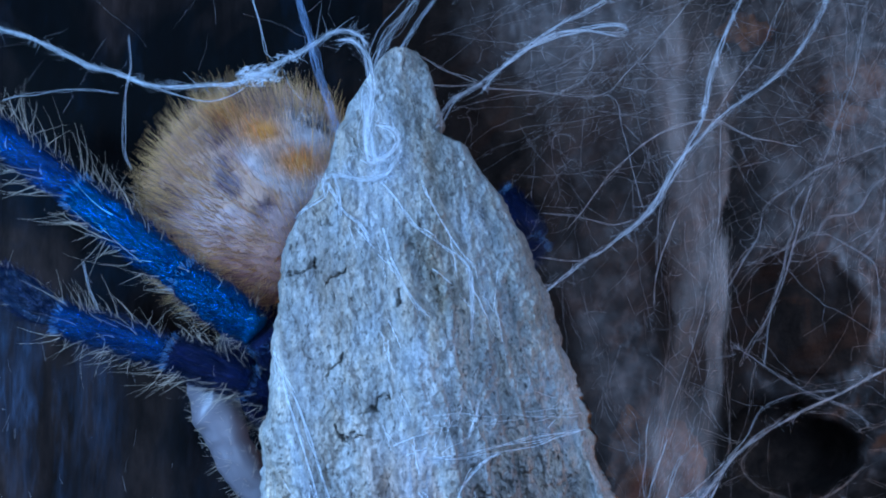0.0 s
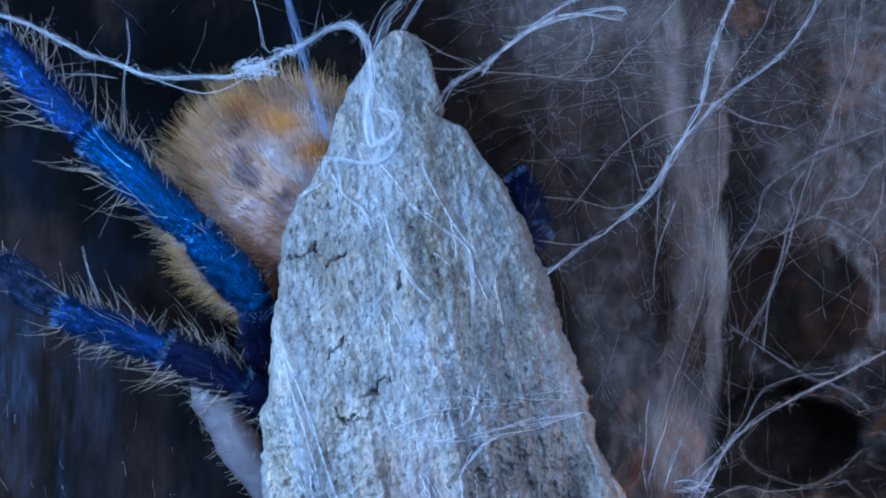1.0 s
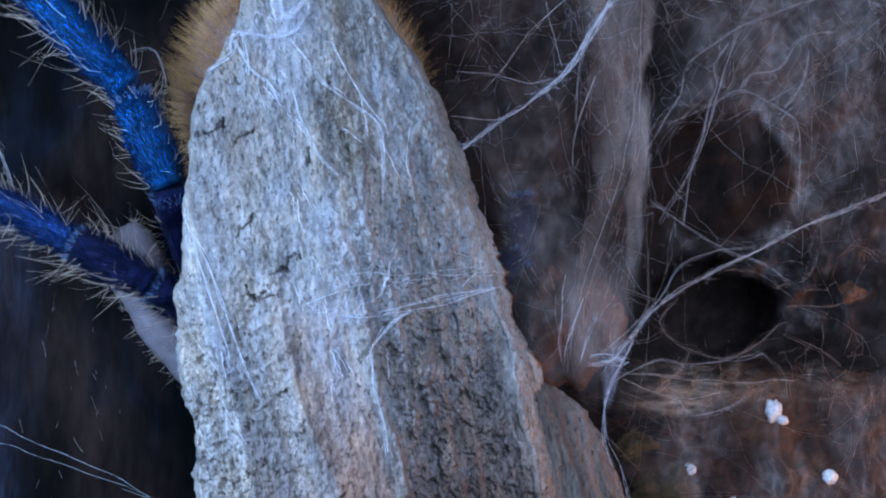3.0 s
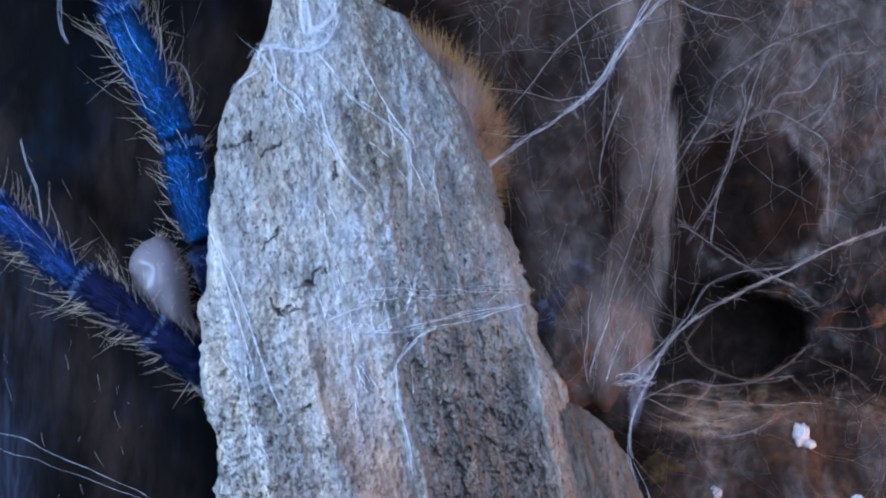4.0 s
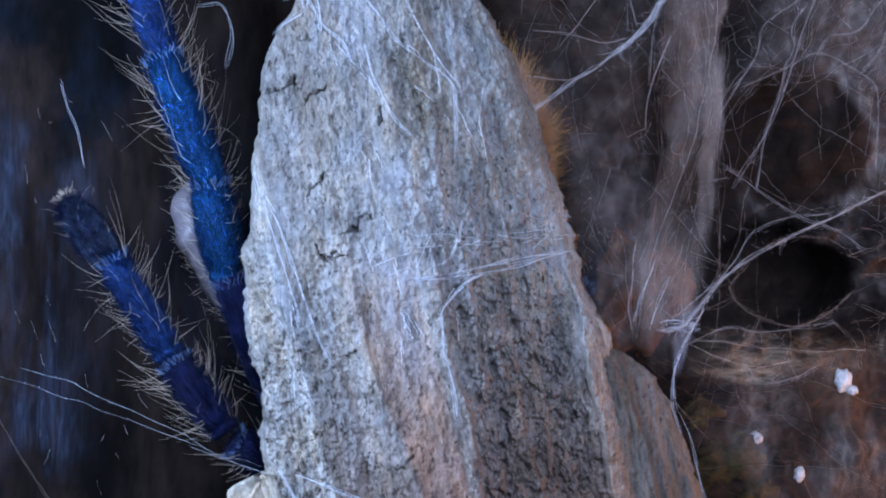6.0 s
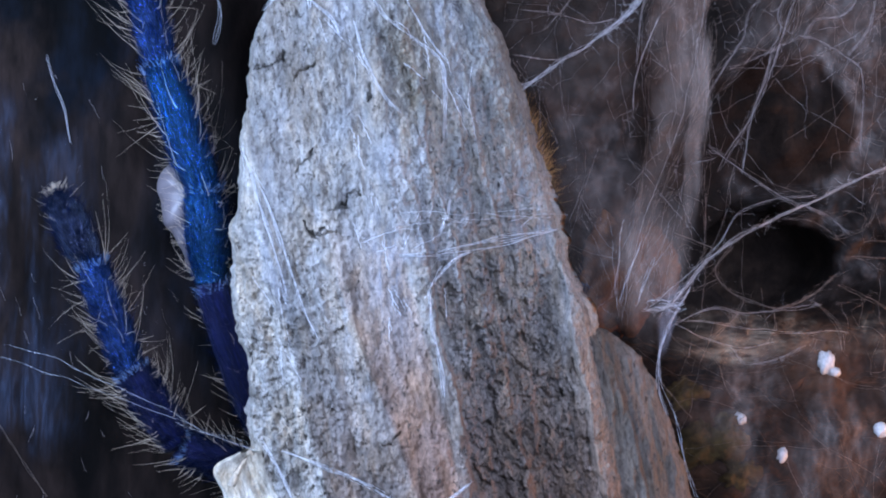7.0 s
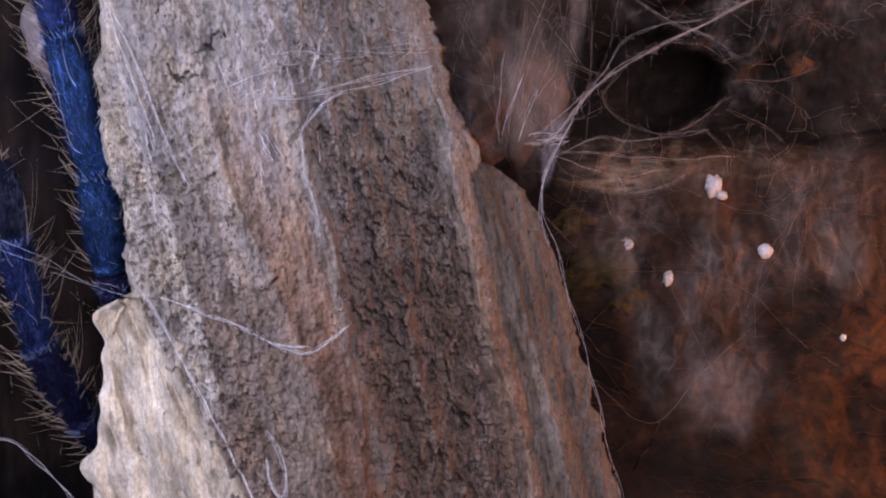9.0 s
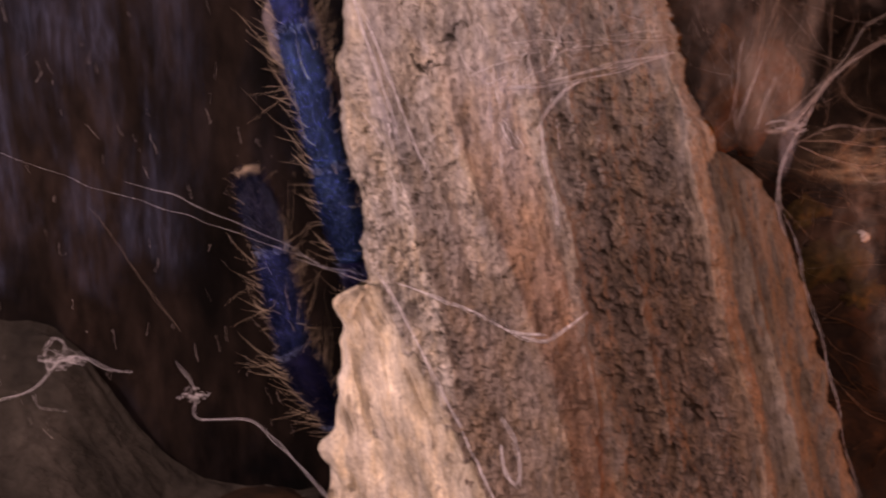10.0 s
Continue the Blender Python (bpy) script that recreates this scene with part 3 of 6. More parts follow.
        # browner and darker towards the foot, except on the facet
        warm = 1 + smooth_step(-z, 0.2, 3.0)[..., None] * (1 - facet[..., None]) * np.array((-0.23, -0.36, -0.42))
        # upper wood darkened to offset the lamp light there
        high = 1 - 0.14 * smooth_step(z, 0.6, 2.4)[..., None]
        return np.clip(col * warm * high * (1 + 0.10 * fine + 0.22 * blotch + 0.10 * crumbs), 0.03, 0.8)

    def front(u, x, z):
        wide = np.clip((5.2 - z) / 3.5, 0.25, 1.0)
        span = east(z) - west(z)
        shape = np.interp(u, [0, 0.20, 0.40, 0.47, 0.53, 0.66, 0.80, 0.90, 0.945, 0.975, 1.0],
                          [-0.10, -0.24, -0.33, -0.42, -0.36, -0.27, -0.17, -0.10, 0.02, 0.25, 0.48])
        shape = np.where(shape > 0, shape, shape * wide) + 0.30 * smooth_step(0.025 - u, 0, 0.025)
        # the west facet widens towards the foot
        slope = np.interp(-z, [-3, 1.0, 2.4, 6], [0.75, 0.75, 0.42, 0.36])
        shape = shape + slope * span * np.maximum(0, facet_end(z) + np.interp(z, [2, 4.5], [0.03, 0.12]) - u)
        rot = decayed(u, x, z)
        s = x + 0.20 * z
        warp = 0.25 * layered(x * 1.4, z * 0.7, 59, 3)
        ridge = layered(s * 2.1 + warp, z * 0.17, 71, 4, 0.55)
        fibres = layered(s * 13 + 2 * warp, z * 3.0, 73, 4, 0.65)
        crumb = layered(x * 13 + warp, z * 10, 74, 4, 0.7)
        knobs = layered(s * 6.0 + 2 * warp, z * 4.0, 79, 4, 0.68)
        pits = smooth_step(layered(s * 9.5 + warp, z * 6.5, 83, 4, 0.65), 0.40, 1.0)
        wells = smooth_step(layered(s * 5.0 + warp, z * 3.4, 89, 4, 0.65), 0.50, 1.1)
        small = smooth_step(layered(s * 15, z * 9, 91, 3, 0.6), 0.85, 1.15)
        calm = 0.35 + 0.65 * np.maximum(smooth_step(-z, -1.2, 1.5) * smooth_step(u, 0.25, 0.5), rot)  # the upper face is smoother
        y = shape - 0.085 * calm * ridge * (0.8 + 0.3 * rot) - 0.05 * layered(s * 0.9 + 3, z * 0.45, 70, 3) - 0.03 * calm * layered(s * 4, z * 0.6, 72, 3) - 0.010 * fibres - 0.016 * crumb * (1 + 1.2 * rot)
        crest = 1 - np.abs(layered(s * 2.6 + 1.5 * warp, z * 0.28, 93, 3, 0.5)).clip(0, 1)
        lines = 1 - np.abs(layered(s * 6 + 2 * warp, z * 0.5, 94, 3, 0.5)).clip(0, 1)
        y = y - 0.07 * calm * crest**3 * (0.25 + 0.6 * rot) - 0.03 * calm * lines**3 * (0.35 + 0.4 * rot)
        y = y + 0.06 * rot - 0.045 * knobs * rot - 0.014 * knobs + pits * (0.008 + 0.07 * rot) + 0.10 * wells * rot * smooth_step(-z, -1.5, 2) + 0.03 * small
        # lamella steps in the face
        for at, drop, high, seed in ((0.33, 0.03, 1.0, 21), (0.535, 0.10, 1.2, 53), (0.615, 0.07, 2.4, 60), (0.70, 0.10, 1.8, 70), (0.775, 0.08, 2.4, 80), (0.84, 0.08, 2.0, 85), (0.905, -0.12, 0.6, 90)):
            y = y + 1.4 * drop * smooth_step(u + 0.02 * along(z, 0.8, seed, 5, 0.6), at, at + 0.014) * smooth_step(-z, -high - 0.4, -high + 1.5)
        top = smooth_step(z, 3.4, 4.2)
        jx, jz = x + 0.035 * layered(x * 9, z * 9, 95, 4, 0.7), z + 0.045 * layered(x * 9, z * 9, 96, 4, 0.7)
        y = y + carve(jx, jz, CRACKS, 0.012, 0.17) * (0.75 + 0.5 * layered(x * 9, z * 9, 98, 2)).clip(0, 1) + 0.06 * top * layered(x * 3, z * 2, 97, 4)
        return y

    BARK_SURFACE["at"] = lambda x, z: front((x - west(z)) / (east(z) - west(z)), x, z)
    slab_mesh("bark_face", np.linspace(4.82, -6.2, 1080), west, east, front, 0.72, BARK, bark, 440, toned, decayed, (west_rough, east_rough))

    # rear layer that shows past the east edge
    rear_z = np.linspace(-0.55, -6.2, 340)
    rear_e, rear_rough = edge([(-0.55, 2.05), (-0.80, 2.55), (-1.0, 2.85), (-1.15, 3.08), (-1.53, 3.25), (-2.08, 3.47), (-2.64, 3.62), (-3.49, 3.84), (-4.35, 4.07), (-4.94, 4.25), (-6.2, 4.6)], 101, 0.05)
    slab_mesh("rear_layer", rear_z, lambda z: east(z) - 0.5, rear_e,
              lambda u, x, z: 0.55 + 0.35 * u**3 + 0.08 * layered(x * 4 + z * 0.9, z * 0.5, 103, 4, 0.6) + 0.03 * layered(x * 12, z * 5, 104, 3) + 0.1 * smooth_step(u, 0.5, 0.53), 1.05, REAR_BARK, bark, 90,
              lambda u, x, z: (0.17, 0.14, 0.115) * (1 + 0.35 * layered((x + 0.25 * z) * 5, z * 0.8, 105, 4)[..., None]), ragged=(east_rough, rear_rough))

    # cream flake at the foot of the west edge
    flake_z = np.linspace(-2.18, -6.2, 380)
    flake_w, flake_w_rough = edge([(-2.18, -1.62), (-2.30, -1.90), (-2.40, -1.98), (-2.67, -1.84), (-3.17, -1.96), (-3.94, -2.0), (-4.12, -2.24), (-4.4, -2.08), (-6.2, -2.5)], 107, 0.035, 2)
    flake_e, flake_e_rough = edge([(-2.18, -1.5), (-2.28, -1.42), (-2.66, -1.22), (-3.18, -0.88), (-3.70, -0.6), (-4.37, -0.25), (-6.2, 0.5)], 109, 0.05, 3)
    def flake_face(u, x, z):
        """Lies on the bark and runs out into it to the east."""
        under = BARK_SURFACE["at"](np.maximum(x, west(z) + 0.05 * (east(z) - west(z))), z)
        pad = np.pad(under, ((20, 20), (0, 0)), mode="edge")
        under = sum(pad[k:k + len(under)] for k in range(41)) / 41
        lines = (x + z * 0.28)
        return (under + 0.04 - 0.17 * np.sqrt(np.clip(1 - u, 0, 1)) + 0.10 * smooth_step(0.10 - u, 0, 0.10) - 0.04 * layered(lines * 4, z * 1.2, 113, 5, 0.6)
                + 0.09 * smooth_step(layered(lines * 3.5, z * 0.8, 127, 3), 0.35, 0.75) * smooth_step(0.8 - u, 0, 0.3))

    slab_mesh("cream_flake", flake_z, flake_w, flake_e, flake_face, 0.62, FLAKE, bark, 110,
              lambda u, x, z: np.clip((0.56, 0.52, 0.43) * (1 + 0.30 * layered((x + 0.28 * z) * 4, z * 1.2, 115, 5, 0.65)[..., None]) - (0.16, 0.15, 0.13) * smooth_step(u, 0.55, 1.0)[..., None], 0.05, 0.8),
              ragged=(flake_w_rough, flake_e_rough))
    # torn curl on top of the flake
    curl = spline([(-1.74, 0.02, -2.52), (-1.66, -0.02, -2.36), (-1.59, -0.04, -2.24), (-1.54, -0.06, -2.14), (-1.50, -0.06, -2.19)], 0.02)
    k = np.linspace(0, 1, len(curl))
    v, f = tube(curl, (0.05 - 0.04 * k) * (1 + 0.35 * layered(k * 7, 0 * k, 129, 3)), 10)
    ob = mesh_part("flake_curl", v, f, FLAKE, bark)
    layer = ob.data.attributes.new("tone", "FLOAT_COLOR", "POINT")
    layer.data.foreach_set("color", np.tile((0.52, 0.47, 0.39, 1.0), len(v)).astype(np.float32))
    for child in bark.children:
        child.location = lift * CM
    return bark


build_bark()


# ---- orange cork lump and pellets ----
def lump(radii, seed, rough=0.18, rings=28, sides=36):
    a, b = np.meshgrid(np.linspace(0, 2 * np.pi, sides, endpoint=False), np.linspace(0.02, np.pi - 0.02, rings))
    r = 1 + rough * layered(np.cos(a) * np.sin(b) * 2 + 3, np.cos(b) * 2 + np.sin(a) * np.sin(b) * 1.7, seed, 4, 0.6)
    v = np.stack([radii[0] * r * np.cos(a) * np.sin(b), radii[1] * r * np.sin(a) * np.sin(b), radii[2] * r * np.cos(b)], -1)
    return v.reshape(-1, 3), grid_faces(rings, sides, True)


def build_small_things():
    v, f = lump((0.62, 0.42, 0.72), 131, 0.40, 70, 90)
    ob = mesh_part("cork_lump", v, f, ORANGE_CORK)
    ob.location = Vector((3.2, 2.6, -0.05)) * CM
    tagged(ob, "rusty orange lump of cork behind the silk veil", "cork")
    for n, (x, z, r) in enumerate(((5.88, -1.28, 0.11), (4.65, -2.03, 0.085), (6.56, -2.16, 0.095), (5.21, -2.50, 0.07), (7.51, -3.29, 0.045))):
        s = np.linspace(0.1, 0.95, 400)
        y, zz = bank_place(np.full(400, x), s)
        v, f = lump((r, r * 0.9, r * (1.35 if n in (0, 3) else 0.95)), 140 + n, 0.22, 18, 24)
        if n == 0:
            w, g = lump((r * 0.7, r * 0.7, r * 0.6), 160, 0.2, 14, 18)
            v, f = joined([(v, f), (w + (0.1, -0.02, -0.13), g)])
        ob = mesh_part("pellet", v, f, PELLET)
        ob.location = Vector((x, np.interp(-z, -zz, y) - 0.5 * r, z)) * CM
        tagged(ob, "small bright white pellet stuck on the brown soil bank", "pellet", "pellets on the bank")
    for n, (x, y, z, r) in enumerate(((4.83, 3.9, 6.5, 0.22), (6.4, 3.9, 5.7, 0.30), (6.2, 3.9, 5.2, 0.18), (7.06, 3.6, 0.32, 0.12))):
        v, f = lump((r * 1.5, r, r), 170 + n, 0.5, 20, 26)
        ob = mesh_part("bark_crumb", v, f, ORANGE_CORK)
        ob.location = Vector((x * 1.06, y, z)) * CM
        tagged(ob, "small rusty bark crumb caught in the web before the cork wall", "crumb", "crumbs in the web")
    s = np.linspace(0.1, 0.95, 400)
    for n, (x, z, r) in enumerate(((4.25, -2.35, 0.34), (4.62, -2.75, 0.22), (3.95, -1.75, 0.2))):
        y, zz = bank_place(np.full(400, x), s)
        v, f = lump((r * 1.2, r * 0.7, r), 190 + n, 0.45, 40, 52)
        ob = mesh_part("soil_clod", v, f, CLOD)
        ob.location = Vector((x, np.interp(-z, -zz, y), z)) * CM
        tagged(ob, "crumbly ochre brown clod sunk into the soil bank", "clod", "clods on the bank")
    # pale husk beside the bark
    sides = 40
    path = spline([(-2.62, 2.0, 1.30), (-2.60, 2.0, 0.85), (-2.45, 2.0, 0.30), (-2.12, 2.0, -0.25), (-1.6, 2.0, -0.8), (-0.8, 2.0, -1.5)], 0.04)
    t = np.linspace(0, 1, len(path))
    rad = np.interp(t, [0, 0.02, 0.055, 0.11, 0.19, 0.35, 0.6, 1], [0.02, 0.17, 0.28, 0.35, 0.34, 0.27, 0.24, 0.22])
    v, f = tube(path, rad, sides)
    v = v + 0.02 * layered(v[:, 0] * 4, v[:, 2] * 4, 181, 3)[:, None]
    husk = mesh_part("husk", v, f, HUSK)
    tagged(husk, "pale translucent rounded husk with fine hairs beside the bark", "husk")
    k = RNG.integers(0, len(v), 500)
    c = path[k // sides]
    out = v[k] - c
    out = out / (np.linalg.norm(out, axis=1, keepdims=True) + 1e-9)
    hv, hf = hairs(v[k], out + RNG.normal(0, 0.3, (500, 3)) + (0, 0, 0.3), RNG.uniform(0.06, 0.2, 500), RNG.normal(0, 0.03, (500, 3)), 0.003)
    mesh_part("husk_hair", hv, hf, BRISTLE, husk)


build_small_things()


# ---- the webs ----
silk_web = thing("silk_web", "tangled bluish white silk web spun over the bark", "web", (0, 0, 0))
rope = thing("silk_rope", "sagging twisted silk rope with a frayed white knot", "web", (0, 0, 0))


def fibres_along(path, width, count, radius):
    """A strand of loosely twisted fibres along a path, gathered at both ends."""
    verts, faces, n = [], [], len(path)
    run = np.linspace(0, 1, n)
    length = n * 0.06
    gather = smooth_step(run, -0.01, 0.05) * smooth_step(1 - run, -0.01, 0.05)
    for k in range(count):
        ph, turns = RNG.uniform(0, 6.28, 3), RNG.uniform(0.2, 1.0) * length
        spread = width * (0.1 + 1.1 * np.abs(value_noise(run * length * 0.7 + ph[0] * 9, 0 * run + ph[1], 7))) * gather
        off = np.stack([np.sin(turns * 3 * run + ph[0]), 0.6 * np.sin(turns * 2.3 * run + ph[1]), np.cos(turns * 2.7 * run + ph[2])], -1) * 0.6 * spread[:, None]
        fine = np.stack([value_noise(run * length * 3.2 + ph[q] * 31, 0 * run + q, 11) for q in range(3)], -1) * 0.022
        v, f = tube(path + off + fine, (0.25 + 0.75 * gather) * radius * RNG.uniform(0.45, 1.25) * (0.7 + 0.5 * np.abs(value_noise(run * length * 2 + ph[2] * 7, 0 * run, 13))))
        base = k * 3 * n
        verts.append(v)
        faces.append(f + base)
        if k:  # the fibres cling together at their ends
            last = 3 * n - 3
            faces.append(np.array([[base - 3 * n, base - 3 * n + 1, base + 1, base], [base - 3 * n + last, base - 3 * n + last + 1, base + last + 1, base + last]]))
    return np.concatenate(verts), np.concatenate(faces)


def silk_strand(web, width, count, points, mat=None, radius=0.0017, on_bark=False, fray=0):
    path = spline(points, 0.06)
    if on_bark:
        path[:, 1] = np.minimum(BARK_SURFACE["at"](path[:, 0], path[:, 2]), path[:, 1] + 0.3) - 0.025
        path[1:-1, 1] = (path[:-2, 1] + path[1:-1, 1] + path[2:, 1]) / 3
    v, f = fibres_along(path, width, count, radius)
    if fray:  # loose fibre ends
        pick = RNG.integers(1, len(path) - 1, fray)
        ways = 1.5 * (path[pick + 1] - path[pick - 1]) / 0.12 * RNG.choice([-1, 1], fray)[:, None] + RNG.normal(0, 0.7, (fray, 3))
        v, f = joined([(v, f), hairs(path[pick] + RNG.normal(0, width * 0.25, (fray, 3)), ways, RNG.uniform(0.05, 0.22, fray), RNG.normal(0, 0.05, (fray, 3)), RNG.uniform(0.0012, 0.0022, fray), 6)])
    return mesh_part("strand", v, f, mat or SILK, web)


def silk_tuft(web, at, size, count, mat=None):
    """A small knot of curled silk."""
    pieces = []
    for _ in range(count):
        n = 26
        p = np.array(at) + size * np.array([1.4, 0.5, 0.6]) * RNG.normal(0, 0.6, 3) + np.cumsum(np.cumsum(RNG.normal(0, 0.16 * size, (n, 3)), 0) * 0.35, 0)
        off = p - np.array(at)
        far = np.linalg.norm(off, axis=1, keepdims=True)
        q = np.array(at) + off / far * np.tanh(far / size / 2.2) * 2.2 * size * (1.0, 0.4, 0.5)
        pieces.append(tube(spline(q, 0.03), 0.002 * RNG.uniform(0.5, 1.6)))
    v, f = joined(pieces)
    return mesh_part("silk_tuft", v, f, mat or SILK, web)


silk_strand(rope, 0.05, 9, [(-5.56, 0.60, 5.34), (-5.14, 0.60, 5.19), (-4.78, 0.55, 5.06), (-4.42, 0.50, 4.86), (-4.07, 0.50, 4.68), (-3.73, 0.50, 4.58), (-3.36, 0.40, 4.41), (-3.03, 0.40, 4.36), (-2.68, 0.35, 4.36), (-2.34, 0.30, 4.35), (-2.14, 0.30, 4.40), (-1.86, 0.20, 4.50), (-1.59, 0.20, 4.65), (-1.32, 0.05, 4.75), (-1.12, 0.00, 4.86), (-0.94, -0.15, 4.85), (-0.77, -0.25, 4.75), (-0.67, -0.30, 4.60)], radius=0.0019, fray=420)
silk_strand(rope, 0.02, 2, [(-3.26, 0.40, 4.36), (-2.95, 0.38, 4.26), (-2.61, 0.35, 4.17), (-2.33, 0.30, 4.21), (-2.14, 0.30, 4.33)], radius=0.0027)
silk_strand(rope, 0.015, 1, [(-1.21, 0.10, 5.29), (-1.26, 0.10, 4.98), (-1.30, 0.05, 4.76)], radius=0.0027)
silk_strand(silk_web, 0.07, 9, [(-0.99, -0.15, 4.87), (-0.85, -0.20, 4.87), (-0.68, -0.30, 4.67), (-0.61, -0.35, 4.38), (-0.59, -0.40, 4.06), (-0.65, -0.42, 3.72), (-0.63, -0.42, 3.39), (-0.56, -0.45, 3.34), (-0.38, -0.45, 3.44), (-0.28, -0.45, 3.59), (-0.35, -0.45, 3.73), (-0.52, -0.45, 3.77)], radius=0.0023, fray=220)
silk_strand(silk_web, 0.0375, 4, [(-0.24, -0.45, 3.56), (-0.31, -0.48, 3.39), (-0.44, -0.48, 3.24), (-0.69, -0.46, 3.20), (-1.01, -0.40, 3.25), (-1.13, -0.30, 3.19), (-1.12, -0.25, 3.01)], radius=0.0023, fray=220, on_bark=True)
silk_strand(rope, 0.02, 2, [(-2.11, 0.40, 5.57), (-2.05, 0.40, 5.36), (-1.99, 0.40, 5.14), (-1.94, 0.35, 4.91), (-1.89, 0.30, 4.72), (-1.81, 0.25, 4.63)], radius=0.0027)
silk_strand(rope, 0.012, 1, [(-1.70, 0.30, 4.59), (-1.63, 0.30, 4.35), (-1.55, 0.30, 4.21), (-1.43, 0.30, 4.08), (-1.35, 0.30, 4.01), (-1.39, 0.30, 3.91), (-1.47, 0.30, 3.96), (-1.44, 0.30, 4.08)], radius=0.0027)
silk_strand(silk_web, 0.2, 13, [(-0.59, 0.20, 4.63), (-0.39, 0.50, 5.19), (-0.22, 0.70, 5.53), (0.04, 0.90, 6.02)])
silk_strand(silk_web, 0.1, 7, [(-0.32, 0.30, 4.84), (-0.04, 0.60, 5.38), (0.33, 0.90, 6.03)])
silk_strand(silk_web, 0.0338, 7, [(-0.47, -0.35, 3.16), (-0.31, -0.35, 2.95), (-0.09, -0.40, 2.65), (0.27, -0.40, 2.40), (0.51, -0.35, 2.21), (0.56, -0.35, 1.86), (0.57, -0.35, 1.35)], radius=0.0023, on_bark=True)
silk_strand(silk_web, 0.0263, 7, [(-0.45, -0.40, 2.62), (-0.31, -0.42, 2.16), (-0.11, -0.42, 1.78), (0.09, -0.42, 1.59)], radius=0.0023, on_bark=True)
silk_strand(silk_web, 0.015, 6, [(-1.10, -0.20, 3.18), (-0.92, -0.25, 2.84), (-0.69, -0.35, 2.62), (-0.59, -0.40, 2.42)], radius=0.0027, on_bark=True)
silk_strand(silk_web, 0.015, 5, [(-0.02, -0.30, 3.18), (0.17, -0.30, 2.77), (0.43, -0.30, 2.38), (0.59, -0.30, 2.19)], radius=0.0027, on_bark=True)
silk_strand(silk_web, 0.015, 6, [(-1.02, -0.30, 3.29), (-0.95, -0.30, 2.99), (-0.93, -0.30, 2.73)], radius=0.0027, on_bark=True)
silk_strand(silk_web, 0.015, 6, [(-1.69, 0.10, 1.25), (-1.51, -0.05, 0.73), (-1.31, -0.15, 0.16), (-1.14, -0.20, -0.46)], radius=0.0027, on_bark=True)
silk_strand(silk_web, 0.015, 6, [(-1.45, 0.00, 0.76), (-1.23, -0.15, 0.25), (-0.99, -0.20, -0.47), (-0.81, -0.25, -0.86)], radius=0.0027, on_bark=True)
silk_strand(silk_web, 0.105, 6, [(0.07, -0.45, 0.03), (0.50, -0.45, 0.06), (0.93, -0.40, 0.16), (1.38, -0.30, 0.25), (1.89, -0.05, 0.36)], radius=0.0027, on_bark=True)
silk_strand(silk_web, 0.0225, 7, [(0.44, -0.45, -0.28), (0.68, -0.45, -0.00), (0.87, -0.45, 0.10)], radius=0.0027, on_bark=True)
silk_strand(silk_web, 0.015, 6, [(0.50, -0.45, 0.24), (0.59, -0.45, 0.46), (0.63, -0.45, 0.68)], radius=0.0027, on_bark=True)
silk_strand(silk_web, 0.015, 6, [(0.40, -0.45, -0.34), (0.45, -0.45, -0.77), (0.53, -0.45, -1.13), (0.59, -0.45, -1.49)], radius=0.0027, on_bark=True)
silk_strand(silk_web, 0.0225, 7, [(-1.21, -0.20, -2.15), (-0.82, -0.28, -2.26), (-0.33, -0.35, -2.43), (0.03, -0.40, -2.61), (0.39, -0.42, -2.72), (0.64, -0.42, -2.60), (0.89, -0.40, -2.42)], radius=0.0027, on_bark=True)
silk_strand(silk_web, 0.015, 5, [(0.03, -0.40, -2.61), (0.21, -0.40, -2.64), (0.43, -0.42, -2.64)], radius=0.0027, on_bark=True)
silk_strand(silk_web, 0.0188, 6, [(-1.42, -0.20, -2.02), (-1.16, -0.25, -2.49), (-0.85, -0.30, -3.12), (-0.50, -0.35, -3.82), (-0.27, -0.38, -4.34), (-0.04, -0.38, -4.81)], radius=0.0027, on_bark=True)
silk_strand(silk_web, 0.0225, 7, [(-0.06, -0.45, -3.62), (0.06, -0.45, -3.81), (0.14, -0.45, -4.14), (0.10, -0.45, -4.40), (-0.02, -0.45, -4.26), (-0.07, -0.45, -3.94)], radius=0.0027, on_bark=True)
silk_strand(silk_web, 0.015, 1, [(-2.41, 0.30, -1.85), (-2.15, 0.20, -1.93), (-1.83, 0.10, -2.02), (-1.50, -0.10, -2.10)])
silk_strand(silk_web, 0.045, 5, [(-0.05, -0.10, 3.61), (0.15, 0.00, 3.88), (0.36, 0.20, 4.25), (0.80, 0.50, 4.63), (1.48, 0.90, 5.27), (1.86, 1.00, 5.56), (2.40, 1.10, 5.91), (2.70, 1.10, 6.15)], SILK, 0.0028, fray=220)
silk_strand(silk_web, 0.0375, 4, [(0.72, 0.40, 4.42), (0.94, 0.60, 4.74), (1.55, 0.90, 5.29), (2.01, 1.00, 5.47), (2.52, 1.00, 5.40), (2.65, 1.00, 5.48), (2.52, 1.00, 5.53), (2.01, 1.00, 5.45), (1.33, 0.90, 5.14)], SILK, 0.0028)
silk_strand(silk_web, 0.0188, 2, [(2.19, 1.00, 5.34), (2.22, 1.00, 5.03), (2.07, 1.00, 4.77), (1.72, 0.90, 4.58)], SILK_WARM, 0.0021)
